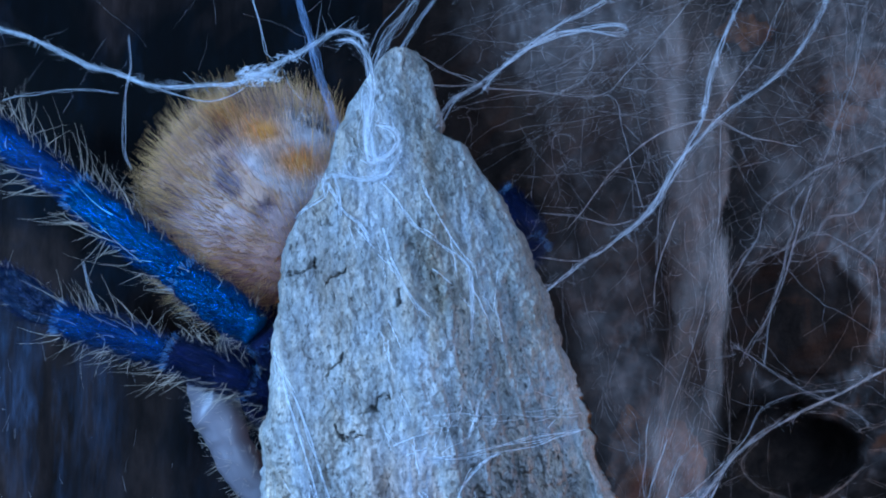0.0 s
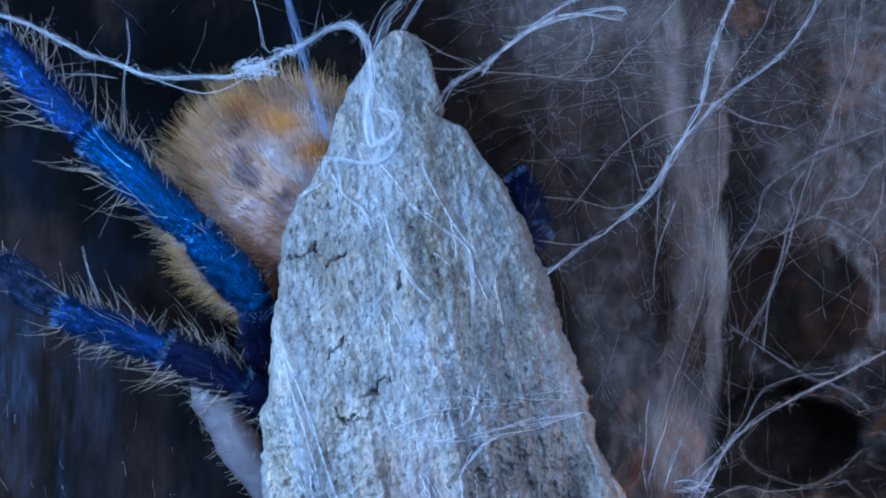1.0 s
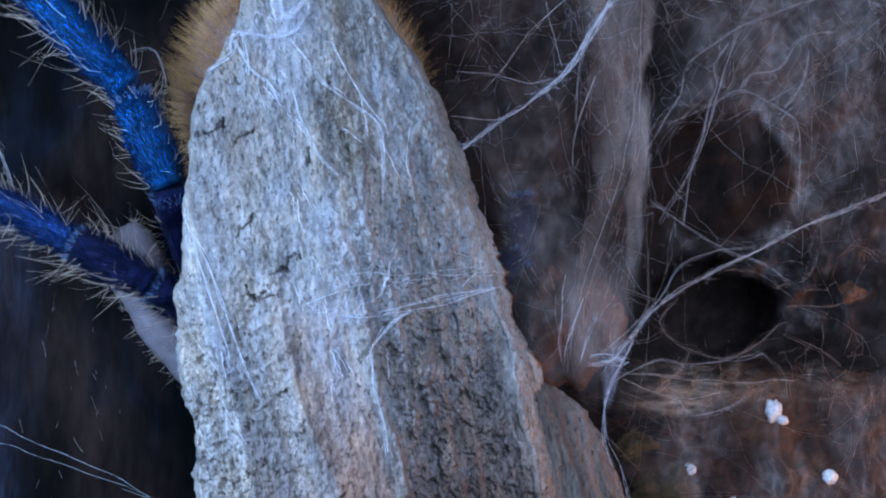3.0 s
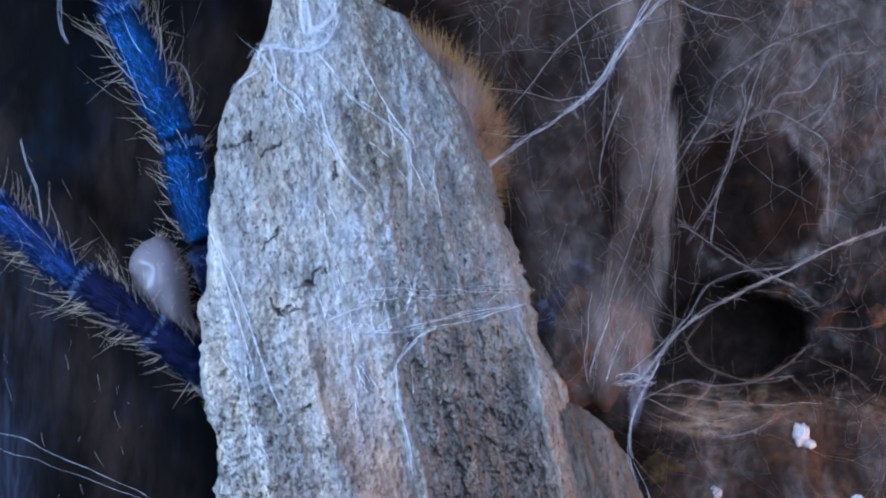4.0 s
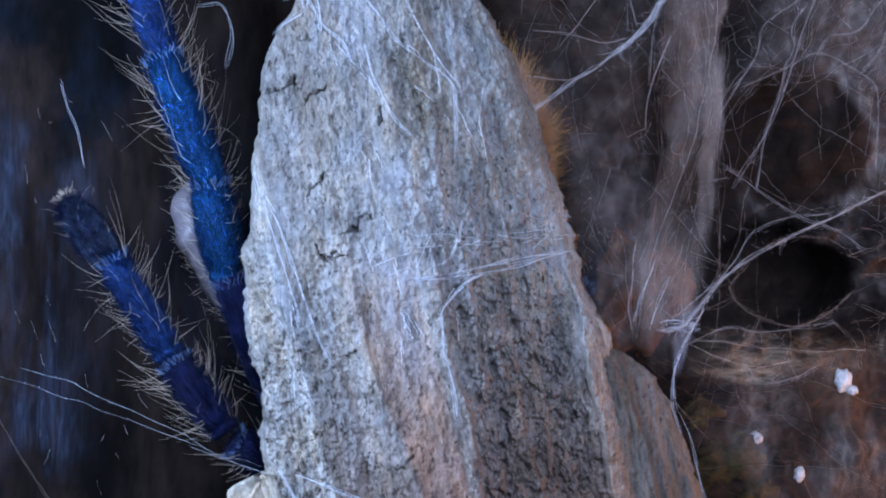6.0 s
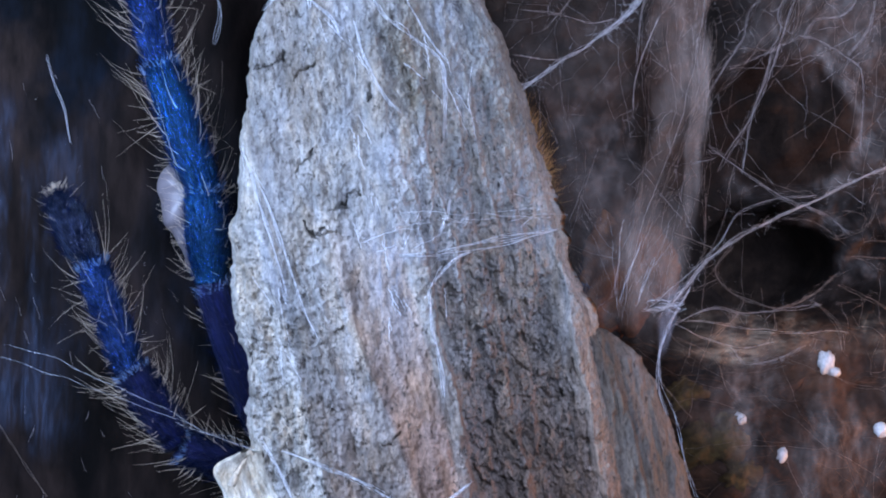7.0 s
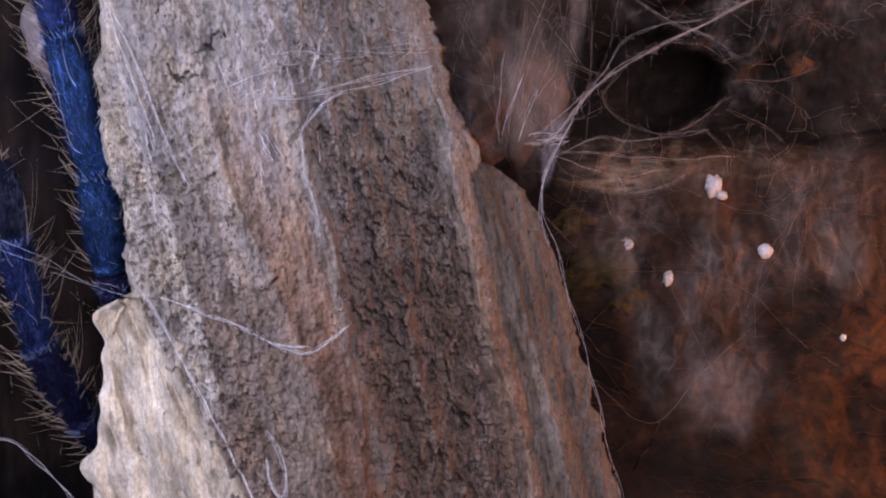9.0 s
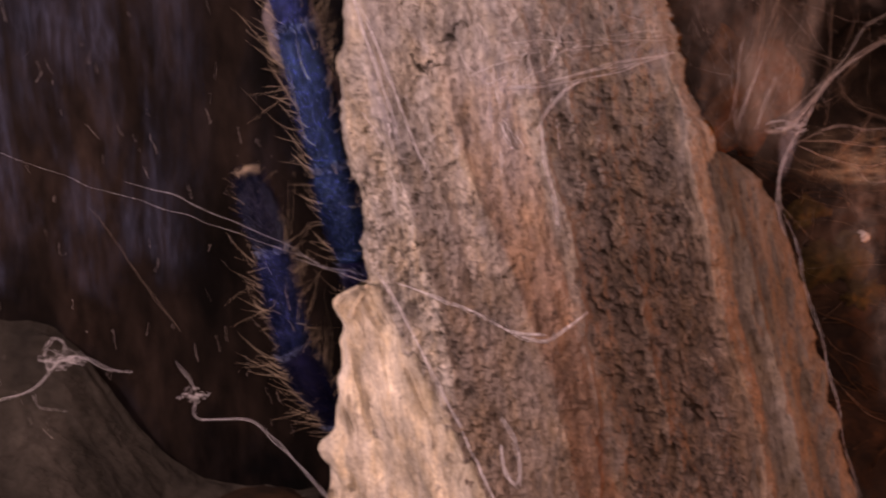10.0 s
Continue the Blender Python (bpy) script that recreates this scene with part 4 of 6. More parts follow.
silk_strand(silk_web, 0.0225, 2, [(-0.02, 0.00, 4.40), (0.36, 0.20, 4.45), (0.79, 0.50, 4.52), (1.67, 0.80, 4.55), (2.35, 1.00, 4.62), (2.65, 1.00, 4.89), (3.03, 1.00, 5.31), (3.51, 1.10, 5.93), (3.75, 1.10, 6.32)], SILK_WARM, 0.0021)
silk_strand(silk_web, 0.0188, 2, [(-0.09, 0.00, 4.78), (0.30, 0.30, 4.67), (0.73, 0.50, 4.56), (0.81, 0.50, 4.45)], SILK_WARM, 0.0021)
silk_strand(silk_web, 0.015, 1, [(0.22, 0.10, 4.14), (0.72, 0.40, 4.31), (1.53, 0.80, 4.54), (2.32, 1.00, 4.66)], SILK_WARM, 0.0021)
silk_strand(silk_web, 0.015, 1, [(2.35, 1.00, 4.62), (2.53, 1.00, 4.48), (2.59, 1.00, 4.07), (2.78, 1.10, 3.43), (2.84, 1.10, 3.14)], SILK_WARM, 0.0021)
silk_strand(silk_web, 0.0525, 5, [(1.42, 0.50, 1.94), (1.99, 0.80, 2.39), (2.46, 1.00, 2.72), (2.94, 1.20, 3.12), (3.19, 1.30, 3.52), (3.69, 1.40, 4.40), (3.88, 1.40, 5.11), (4.31, 1.50, 6.10), (4.48, 1.50, 6.50)], SILK, 0.0028, fray=220)
silk_strand(silk_web, 0.0375, 4, [(2.53, 1.00, 2.76), (2.94, 1.20, 3.16), (3.34, 1.30, 3.78), (4.07, 1.40, 4.53), (4.84, 1.50, 5.12), (5.29, 1.50, 5.72), (5.64, 1.50, 6.44)], SILK, 0.0028, fray=220)
silk_strand(silk_web, 0.0225, 2, [(3.05, 1.20, 3.35), (3.68, 1.40, 4.11), (4.16, 1.40, 4.88), (4.55, 1.50, 5.39), (5.01, 1.50, 6.35)], SILK_WARM, 0.0021)
silk_strand(silk_web, 0.0225, 2, [(1.52, 0.90, 3.05), (1.88, 0.90, 3.02), (2.39, 1.00, 2.91), (2.73, 1.10, 2.98)], SILK_WARM, 0.0021)
silk_strand(silk_web, 0.0225, 2, [(1.41, 0.60, 2.43), (1.77, 0.70, 2.40), (2.06, 0.80, 2.42)], SILK_WARM, 0.0021)
silk_strand(silk_web, 0.0188, 2, [(1.89, 1.50, 2.91), (2.80, 1.50, 3.97), (3.69, 1.40, 4.40), (4.46, 1.50, 4.18), (5.09, 1.60, 4.10)], SILK_WARM, 0.0021)
silk_strand(silk_web, 0.0188, 2, [(3.29, 1.30, 3.07), (3.10, 1.30, 2.59), (2.98, 1.20, 2.22), (2.96, 1.20, 1.89)], SILK_WARM, 0.0021)
silk_strand(silk_web, 0.0188, 2, [(2.79, 0.90, 0.54), (2.74, 0.90, 0.17), (2.71, 0.90, -0.30), (2.72, 0.90, -0.57)], SILK_WARM, 0.0021)
silk_strand(silk_web, 0.0188, 2, [(3.15, 1.30, 3.48), (3.06, 1.30, 2.96), (3.01, 1.30, 2.45)], SILK_WARM, 0.0021)
silk_strand(silk_web, 0.015, 1, [(6.16, 1.50, 3.55), (5.94, 1.50, 2.50), (5.78, 1.50, 1.54)], SILK_DULL)
silk_strand(silk_web, 0.0225, 1, [(6.24, 1.70, 4.54), (6.26, 1.70, 3.03), (6.21, 1.70, 2.28), (6.09, 1.70, 1.39), (6.03, 1.70, 0.66)], SILK_DULL)
silk_strand(silk_web, 0.015, 1, [(3.97, 1.40, 4.42), (3.88, 1.40, 3.24), (3.71, 1.40, 2.22), (3.42, 1.30, 1.34), (3.03, 1.20, 0.35), (2.84, 1.00, -0.47)], SILK_WARM, 0.0021)
silk_strand(silk_web, 0.015, 1, [(4.14, 1.60, 1.45), (4.79, 1.60, 1.09), (5.30, 1.60, 0.87)], SILK_DULL)
silk_strand(silk_web, 0.015, 1, [(5.39, 1.60, 3.90), (4.99, 1.60, 3.00), (4.60, 1.60, 2.04), (4.25, 1.50, 1.01), (4.17, 1.50, 0.51)], SILK_DULL)
silk_strand(silk_web, 0.015, 1, [(3.67, 1.40, 1.79), (4.29, 1.50, 2.68), (4.84, 1.60, 2.77), (5.14, 1.60, 3.04), (5.23, 1.60, 3.52), (5.69, 1.60, 4.05)], SILK_DULL)
silk_strand(silk_web, 0.015, 1, [(5.61, 1.60, 1.24), (5.65, 1.60, 1.42), (5.91, 1.60, 1.47), (6.06, 1.60, 1.38)], SILK_DULL)
silk_strand(silk_web, 0.0375, 5, [(3.02, 0.90, -0.57), (3.30, 0.90, -0.53), (3.60, 1.00, -0.27), (3.88, 1.10, 0.04), (4.40, 1.30, 0.39), (5.27, 1.50, 0.79), (5.90, 1.60, 1.09), (6.60, 1.70, 1.36), (7.35, 1.80, 1.63)], SILK_WARM, 0.0022, fray=220)
silk_strand(silk_web, 0.0188, 2, [(3.06, 0.90, -0.54), (3.53, 1.00, -0.20), (4.01, 1.20, 0.21), (4.36, 1.40, 0.64), (4.83, 1.50, 0.83), (5.45, 1.60, 0.91)], SILK_WARM, 0.0021)
silk_strand(silk_web, 0.03, 3, [(3.64, 1.00, -0.27), (3.46, 1.00, -0.61), (3.27, 0.95, -1.02), (3.22, 0.90, -1.42), (3.34, 0.90, -1.82)])
silk_strand(silk_web, 0.0225, 2, [(3.46, 0.95, -0.51), (3.28, 0.90, -0.88), (3.24, 0.85, -1.42), (3.44, 0.80, -1.93), (3.54, 0.80, -2.38), (3.76, 0.80, -3.09), (3.95, 0.85, -3.82), (4.19, 0.90, -4.72), (4.34, 0.90, -5.17)])
silk_strand(silk_web, 0.015, 2, [(2.74, 0.90, -0.47), (2.86, 0.90, -0.13), (3.02, 1.00, 0.28)])
silk_strand(silk_web, 0.015, 2, [(2.96, 0.90, -0.54), (3.07, 0.95, -0.20), (3.19, 1.00, 0.07)])
silk_strand(silk_web, 0.045, 2, [(3.47, 1.00, -0.67), (4.02, 1.30, -0.72), (5.00, 1.70, -0.85), (5.99, 2.00, -0.84)], SILK_WARM, 0.0022)
silk_strand(silk_web, 0.045, 2, [(3.44, 1.00, -0.72), (3.88, 1.30, -0.92), (4.43, 1.50, -1.06), (4.92, 1.70, -0.98)], SILK_WARM, 0.0022)
silk_strand(silk_web, 0.0225, 2, [(3.44, 1.00, -0.89), (4.05, 1.40, -1.15), (4.27, 1.70, -1.54), (4.55, 1.75, -1.92)], SILK_DULL)
silk_strand(silk_web, 0.0225, 2, [(3.25, 0.90, -1.42), (3.49, 1.10, -1.66), (3.77, 1.40, -1.92)], SILK_DULL)
silk_strand(silk_web, 0.0188, 1, [(6.69, 1.90, -1.39), (6.67, 1.90, -1.77), (6.45, 1.90, -2.10), (6.31, 1.90, -2.66), (6.27, 1.90, -3.27)], SILK_DULL, radius=0.0015)
silk_strand(silk_web, 0.0188, 1, [(5.05, 1.80, -2.31), (5.18, 1.70, -2.74), (5.47, 1.60, -3.33), (5.62, 1.60, -3.64)], SILK_DULL, radius=0.0015)
silk_strand(silk_web, 0.0225, 2, [(3.82, 0.90, -3.40), (4.72, 1.30, -4.20), (5.44, 1.50, -3.61), (6.17, 1.70, -3.08)], SILK_DULL, radius=0.0015)
silk_strand(silk_web, 0.015, 1, [(-6.39, 1.20, -0.55), (-6.12, 1.20, -0.66), (-5.06, 1.10, -1.05), (-3.63, 0.80, -1.48), (-2.44, 0.50, -1.86), (-1.58, 0.10, -2.08)])
silk_strand(silk_web, 0.0225, 2, [(-5.25, 1.80, -1.44), (-4.85, 1.80, -2.03), (-4.48, 1.70, -2.53), (-4.12, 1.60, -3.03)], SILK_DULL, radius=0.0015)
silk_strand(silk_web, 0.0375, 4, [(-6.84, 1.30, -3.82), (-6.40, 1.30, -3.80), (-5.99, 1.30, -3.67), (-5.76, 1.30, -3.45), (-5.64, 1.30, -3.31), (-5.27, 1.30, -3.25), (-5.00, 1.30, -3.39), (-4.68, 1.30, -3.45)])
silk_strand(silk_web, 0.03, 4, [(-5.76, 1.30, -3.45), (-5.79, 1.30, -3.16), (-5.65, 1.30, -3.00), (-5.52, 1.30, -3.09), (-5.60, 1.30, -3.31), (-5.72, 1.30, -3.41)])
silk_strand(silk_web, 0.0225, 2, [(-5.99, 1.30, -3.67), (-5.90, 1.30, -3.89), (-5.54, 1.30, -3.95)])
silk_strand(silk_web, 0.0375, 4, [(-4.10, 1.20, -3.30), (-3.87, 1.20, -3.66), (-3.83, 1.10, -3.98), (-3.17, 1.00, -3.99), (-2.86, 0.80, -4.17), (-2.54, 0.50, -4.36), (-2.17, 0.20, -4.64), (-1.97, 0.10, -4.88)])
silk_strand(silk_web, 0.009, 1, [(-4.60, 1.20, -1.03), (-4.04, 1.10, -1.19), (-3.39, 0.90, -1.44), (-2.78, 0.80, -1.70), (-2.14, 0.50, -1.99)])
silk_strand(silk_web, 0.03, 3, [(-5.34, 1.30, 4.51), (-4.92, 1.30, 4.61), (-4.26, 1.20, 4.65), (-3.83, 1.20, 4.60)])
silk_strand(silk_web, 0.0375, 4, [(-2.63, 1.80, 3.47), (-2.35, 1.80, 3.52), (-2.23, 1.80, 3.33), (-2.19, 1.80, 3.04), (-2.26, 1.80, 2.71)])
silk_strand(silk_web, 0.0375, 4, [(-3.82, 1.60, 5.53), (-3.79, 1.60, 5.06), (-3.83, 1.60, 4.60), (-3.82, 1.60, 4.00), (-3.72, 1.60, 3.70)])
silk_strand(silk_web, 0.03, 4, [(-4.27, 1.60, 2.50), (-4.19, 1.60, 2.18), (-4.04, 1.60, 1.83), (-3.96, 1.60, 1.40)])

for path in ([(4.36, 2.0, 2.54), (4.92, 1.95, 2.79), (5.36, 1.9, 2.98), (5.92, 1.9, 2.73), (6.11, 1.85, 2.41), (6.05, 1.8, 1.41)],
             [(5.17, 1.8, 3.61), (4.98, 1.8, 3.29), (5.0, 1.8, 3.05), (4.90, 1.8, 2.79), (4.79, 1.8, 2.36), (4.58, 1.75, 1.79), (4.48, 1.7, 1.16)],
             [(4.04, 1.75, 1.54), (4.54, 1.75, 1.16), (5.11, 1.8, 0.85), (5.61, 1.8, 0.66), (5.92, 1.8, 0.41)],
             [(5.92, 1.9, 2.73), (6.2, 1.9, 3.1), (6.3, 1.9, 3.5)], [(5.36, 1.9, 2.98), (5.5, 1.9, 3.2), (5.9, 1.9, 3.3), (6.2, 1.9, 3.7), (6.7, 1.9, 3.8)],
             [(4.2, 1.8, 1.2), (4.75, 1.75, 2.2), (5.1, 1.7, 3.3), (5.75, 1.6, 4.9), (6.1, 1.6, 6.2)], [(4.0, 1.9, 2.1), (4.5, 1.9, 2.9), (4.7, 1.9, 3.4), (5.5, 1.9, 3.9), (6.6, 1.9, 4.3)],
             [(3.45, 1.5, -0.8), (4.1, 1.6, -0.55), (4.6, 1.8, -0.62), (5.6, 1.9, -0.5)], [(4.3, 1.6, -1.0), (4.5, 1.6, -1.25), (4.9, 1.6, -1.2), (5.3, 1.7, -1.02)]):
    silk_strand(silk_web, 0.035, 3, path, THREAD, 0.0019, fray=40)


def crinkle(n, length, amount, r):
    """A thread's own small waves, along n steps of its length."""
    k = np.linspace(0, length, n)
    seed = int(r.integers(0, 9999))
    return amount * np.stack([layered(k * 1.7 + 31 * q, 0 * k + q, seed, 4, 0.6) for q in range(3)], -1)


def random_strands(count, low, high, lean, length, radius, sag, seed):
    """Loose threads through a stretch of air, leaning as given."""
    r = np.random.default_rng(seed)
    pieces = []
    low, high = np.array(low), np.array(high)
    for _ in range(count):
        c = r.uniform(low, high)
        ang = np.radians(r.normal(lean[0], lean[1]))
        way = np.array([np.cos(ang), r.normal(0, 0.2), np.sin(ang)])
        ln = r.uniform(*length)
        n = max(12, int(ln * 14))
        t = np.linspace(-0.5, 0.5, n)[:, None]
        bow = np.array([r.normal(0, 0.4), 0, r.normal(-0.3, 0.5)]) * sag * ln * (0.25 - t**2)
        pieces.append(tube(c + way * ln * t + bow + crinkle(n, ln, 0.12 * sag, r), r.uniform(*radius) * (0.6 + 0.7 * r.random(n))))
    return joined(pieces)


def cobweb(count, low, high, links_each, radius, seed, slack=0.12, avoid=None):
    """An irregular net: nodes in a stretch of air, each tied to its nearest fellows."""
    r = np.random.default_rng(seed)
    nodes = r.uniform(low, high, (count, 3))
    if avoid:
        hx, hz, rx, rz = avoid
        nodes = nodes[((nodes[:, 0] - 5.15) / 0.95) ** 2 + ((nodes[:, 2] - 1.95) / 0.9) ** 2 > 1.0]  # the dark chamber
        nodes = nodes[((nodes[:, 0] - hx) / rx) ** 2 + ((nodes[:, 2] - hz) / rz) ** 2 > 1.25]
    pieces, done = [], set()
    for i, p in enumerate(nodes):
        d = np.linalg.norm((nodes - p) * (1, 0.5, 1), axis=1)
        for j in np.argsort(d)[1:1 + r.integers(1, links_each + 1)]:
            if (j, i) in done:
                continue
            done.add((i, j))
            n = max(8, int(d[j] * 16))
            t = np.linspace(0, 1, n)[:, None]
            path = p + (nodes[j] - p) * t + (r.normal(0, slack, 3) * d[j] + crinkle(n, d[j], 0.10, r)) * np.sin(np.pi * t)
            if avoid and ((((path[:, 0] - hx) / rx) ** 2 + ((path[:, 2] - hz) / rz) ** 2) < 1.0).any():
                continue
            pieces.append(tube(path, r.uniform(*radius) * (0.7 + 0.6 * r.random(n))))
    return joined(pieces)


def build_tangle():
    for n, (count, low, high, lean, length, radius, sag, mat) in enumerate((
        (70, (1.4, 1.0, 0.0), (4.2, 2.2, 5.8), (95, 30), (0.5, 2.2), (0.0005, 0.0014), 0.35, THREAD),
        (90, (3.6, 1.2, 2.6), (8.4, 3.0, 7.2), (58, 20), (1.5, 5.0), (0.0004, 0.0012), 0.35, SILK_DULL),
        (60, (4.2, 1.3, 2.4), (8.6, 2.6, 7.2), (120, 40), (1.0, 3.5), (0.0005, 0.0013), 0.5, THREAD),
        (46, (0.8, 0.6, 3.9), (4.0, 2.0, 6.5), (20, 16), (1.2, 4.2), (0.0005, 0.0015), 0.3, THREAD),
        (16, (3.0, 1.3, -0.2), (4.4, 1.8, 6.5), (86, 12), (0.8, 3.0), (0.0005, 0.0013), 0.35, SILK_DULL),
        (130, (-7.8, 1.8, -4.5), (-2.6, 2.7, 2.6), (98, 16), (0.02, 0.28), (0.0006, 0.002), 0.3, THREAD),
        (20, (2.5, 0.85, -0.6), (3.35, 1.15, 0.5), (80, 16), (0.25, 0.9), (0.0005, 0.0014), 0.3, THREAD),
        (24, (-7.5, 1.0, 4.6), (-0.6, 2.4, 6.8), (70, 40), (0.5, 2.0), (0.0005, 0.0014), 0.4, THREAD),
        (30, (3.4, 1.7, -3.6), (8.4, 2.0, -0.9), (-28, 34), (0.8, 2.6), (0.0005, 0.0014), 0.4, SILK_DULL),
    )):
        v, f = random_strands(count, low, high, lean, length, radius, sag, 300 + n)
        tagged(mesh_part("fine_threads", v, f, mat), "loose tangle of very fine pale silk threads", "web", kind="stuff")


def build_cobwebs():
    hole = (5.12, 0.03, 0.92, 0.57)
    for n, (count, low, high, each, radius, mat) in enumerate((
        (260, (3.8, 1.5, 2.4), (8.6, 2.8, 7.0), 3, (0.0004, 0.0011), SILK_DULL),
        (110, (4.0, 1.3, 0.6), (8.2, 2.0, 6.8), 2, (0.0005, 0.0017), THREAD),
        (170, (1.4, 1.3, 0.2), (4.2, 2.4, 5.8), 3, (0.0005, 0.0014), THREAD),
        (100, (3.3, 1.6, -1.5), (7.6, 2.1, 1.0), 3, (0.0005, 0.0017), SILK_DULL),
        (90, (6.0, 1.5, -0.8), (8.8, 2.2, 3.5), 3, (0.0005, 0.0015), SILK_DULL),
        (80, (0.4, 0.8, 3.8), (3.4, 1.8, 6.4), 3, (0.0004, 0.0013), THREAD),
    )):
        v, f = cobweb(count, low, high, each, radius, 500 + n, 0.14, hole)
        tagged(mesh_part("cobweb", v, f, mat), "irregular net of fine dusty silk before the dark wall", "web", kind="stuff")


def veil(name, columns, mat, parent, rows=60, cols=30, puff=0.12, seed=5, hole=None, soft=0.25):
    """A gauze sheet between two uprights; columns are paths from top to bottom. It thins out to its edges."""
    sides = [spline(c, 0.05) for c in columns]
    k = np.linspace(0, 1, rows)
    a, b = (np.stack([np.interp(k, np.linspace(0, 1, len(s)), s[:, n]) for n in range(3)], -1) for s in sides)
    u = np.linspace(0, 1, cols)
    v = a[:, None] * (1 - u)[None, :, None] + b[:, None] * u[None, :, None]
    v[..., 1] += puff * layered(v[..., 0] * 1.3, v[..., 2] * 1.3, seed, 4)
    v[..., 0] += 0.5 * puff * layered(v[..., 0] * 0.8, v[..., 2] * 1.1, seed + 9, 3)
    ragged = 0.12 * layered(v[..., 0] * 1.6, v[..., 2] * 1.6, seed + 21, 3)
    thin = smooth_step(u, 0, soft)[None] * smooth_step(1 - u, 0, soft)[None] * smooth_step(k[:, None] + ragged, 0.05, 0.32) * smooth_step(1 - k[:, None] + ragged, 0.05, 0.32)
    faces = grid_faces(rows, cols)
    v = v.reshape(-1, 3)
    thin = (thin * np.ones((rows, cols))).reshape(-1)
    for hx, hz, rx, rz in hole or ():
        d = np.sqrt(((v[:, 0] - hx) / rx) ** 2 + ((v[:, 2] - hz) / rz) ** 2) + 0.08 * layered(v[:, 0] * 2, v[:, 2] * 2, seed + 3, 3)
        faces = faces[(d[faces] > 0.80).any(1)]
        thin = thin * smooth_step(d, 0.90, 1.08) * (1 + 1.4 * np.exp(-((d - 1.12) / 0.12) ** 2))
    ob = mesh_part(name, v, faces, mat, parent)
    layer = ob.data.attributes.new("thin", "FLOAT", "POINT")
    layer.data.foreach_set("value", thin.astype(np.float32))
    return ob


def build_veils():
    web = thing("veil_web", "hazy grey silk veils with a dark round opening", "web")
    veil("veil", [[(2.95, 1.7, 7.6), (3.05, 1.7, 4.6), (3.25, 1.7, 3.2), (3.22, 1.7, 1.6), (2.95, 1.5, 0.1), (2.75, 1.2, -0.8)],
                  [(4.45, 1.8, 7.6), (4.28, 1.9, 4.5), (4.14, 1.9, 2.9), (4.04, 1.8, 1.9), (3.98, 1.7, 0.7), (3.65, 1.4, -0.6)]], VEIL, web, 160, 60, 0.22, 5, soft=0.10)
    veil("veil", [[(3.25, 1.9, 7.4), (3.35, 1.9, 4.5), (3.35, 1.9, 2.3), (3.0, 1.7, 0.3), (2.85, 1.3, -0.6)],
                  [(3.75, 1.9, 7.4), (3.75, 2.0, 4.5), (3.75, 2.0, 2.3), (3.35, 1.8, 0.3), (3.1, 1.4, -0.6)]], VEIL, web, 130, 30, 0.25, 15)
    veil("veil", [[(3.75, 1.9, 4.0), (3.82, 1.9, 2.4), (3.72, 1.8, 1.2), (3.5, 1.6, -0.3)], [(4.16, 1.9, 4.0), (4.10, 1.9, 2.4), (4.02, 1.8, 1.2), (3.8, 1.6, -0.3)]], VEIL, web, 110, 24, 0.1, 17)
    # rims of the column, where the gauze folds over
    for rim in ([(3.05, 1.65, 4.6), (3.25, 1.65, 3.2), (3.24, 1.65, 1.6), (2.97, 1.45, 0.1), (2.80, 1.15, -0.7)], [(4.14, 1.85, 3.2), (4.05, 1.8, 1.9), (3.99, 1.7, 0.7), (3.9, 1.5, -0.1)],
                [(4.15, 1.8, 2.9), (3.75, 1.75, 1.6), (3.35, 1.65, 0.7), (3.0, 1.4, -0.3), (2.9, 1.2, -0.8)]):
        silk_strand(web, 0.12, 4, rim, SILK_DULL, 0.0011, fray=14)
    # taut triangle between the rope, the rear bark and the bank
    veil("taut_sheet", [[(3.15, 0.95, -0.46), (3.20, 0.92, -0.62), (3.24, 0.9, -1.35)], [(4.15, 1.25, 0.20), (3.62, 1.1, -0.42), (3.27, 0.9, -1.38)]], SHEET, web, 60, 30, 0.03, 67)
    # grey gauze over the foot of the bank
    veil("veil", [[(4.1, 1.6, -1.9), (4.3, 1.45, -3.0), (4.6, 1.2, -4.6)], [(6.3, 1.75, -2.2), (6.6, 1.5, -3.2), (6.8, 1.2, -4.6)]], VEIL_THIN, web, 80, 80, 0.2, 101)
    veil("veil", [[(4.9, 1.4, -3.1), (5.0, 1.2, -3.8), (5.1, 0.95, -4.6)], [(6.0, 1.4, -3.2), (6.1, 1.2, -3.8), (6.1, 0.95, -4.6)]], VEIL_MID, web, 60, 60, 0.25, 103, soft=0.45)
    veil("veil", [[(3.9, 2.1, 7.5), (4.0, 2.1, 3.0), (4.2, 2.1, -0.9)], [(9.5, 2.3, 7.5), (9.5, 2.3, 3.0), (9.5, 2.3, -0.9)]],
         VEIL_THIN, web, 240, 200, 0.35, 25, ((5.12, 0.03, 0.86, 0.54), (5.15, 1.95, 1.0, 0.95)))
    veil("veil", [[(4.4, 2.9, 7.5), (4.6, 2.9, 4.0), (5.0, 2.9, 1.6)], [(9.5, 2.9, 7.5), (9.5, 2.9, 4.0), (9.0, 2.9, 1.2)]], VEIL_THIN, web, 120, 120, 0.4, 35)
    veil("veil", [[(3.6, 2.4, 7.6), (3.7, 2.4, 5.6), (3.9, 2.4, 3.4)], [(9.0, 2.5, 7.6), (9.0, 2.5, 5.6), (8.6, 2.5, 3.2)]], VEIL_THIN, web, 120, 120, 0.4, 37)
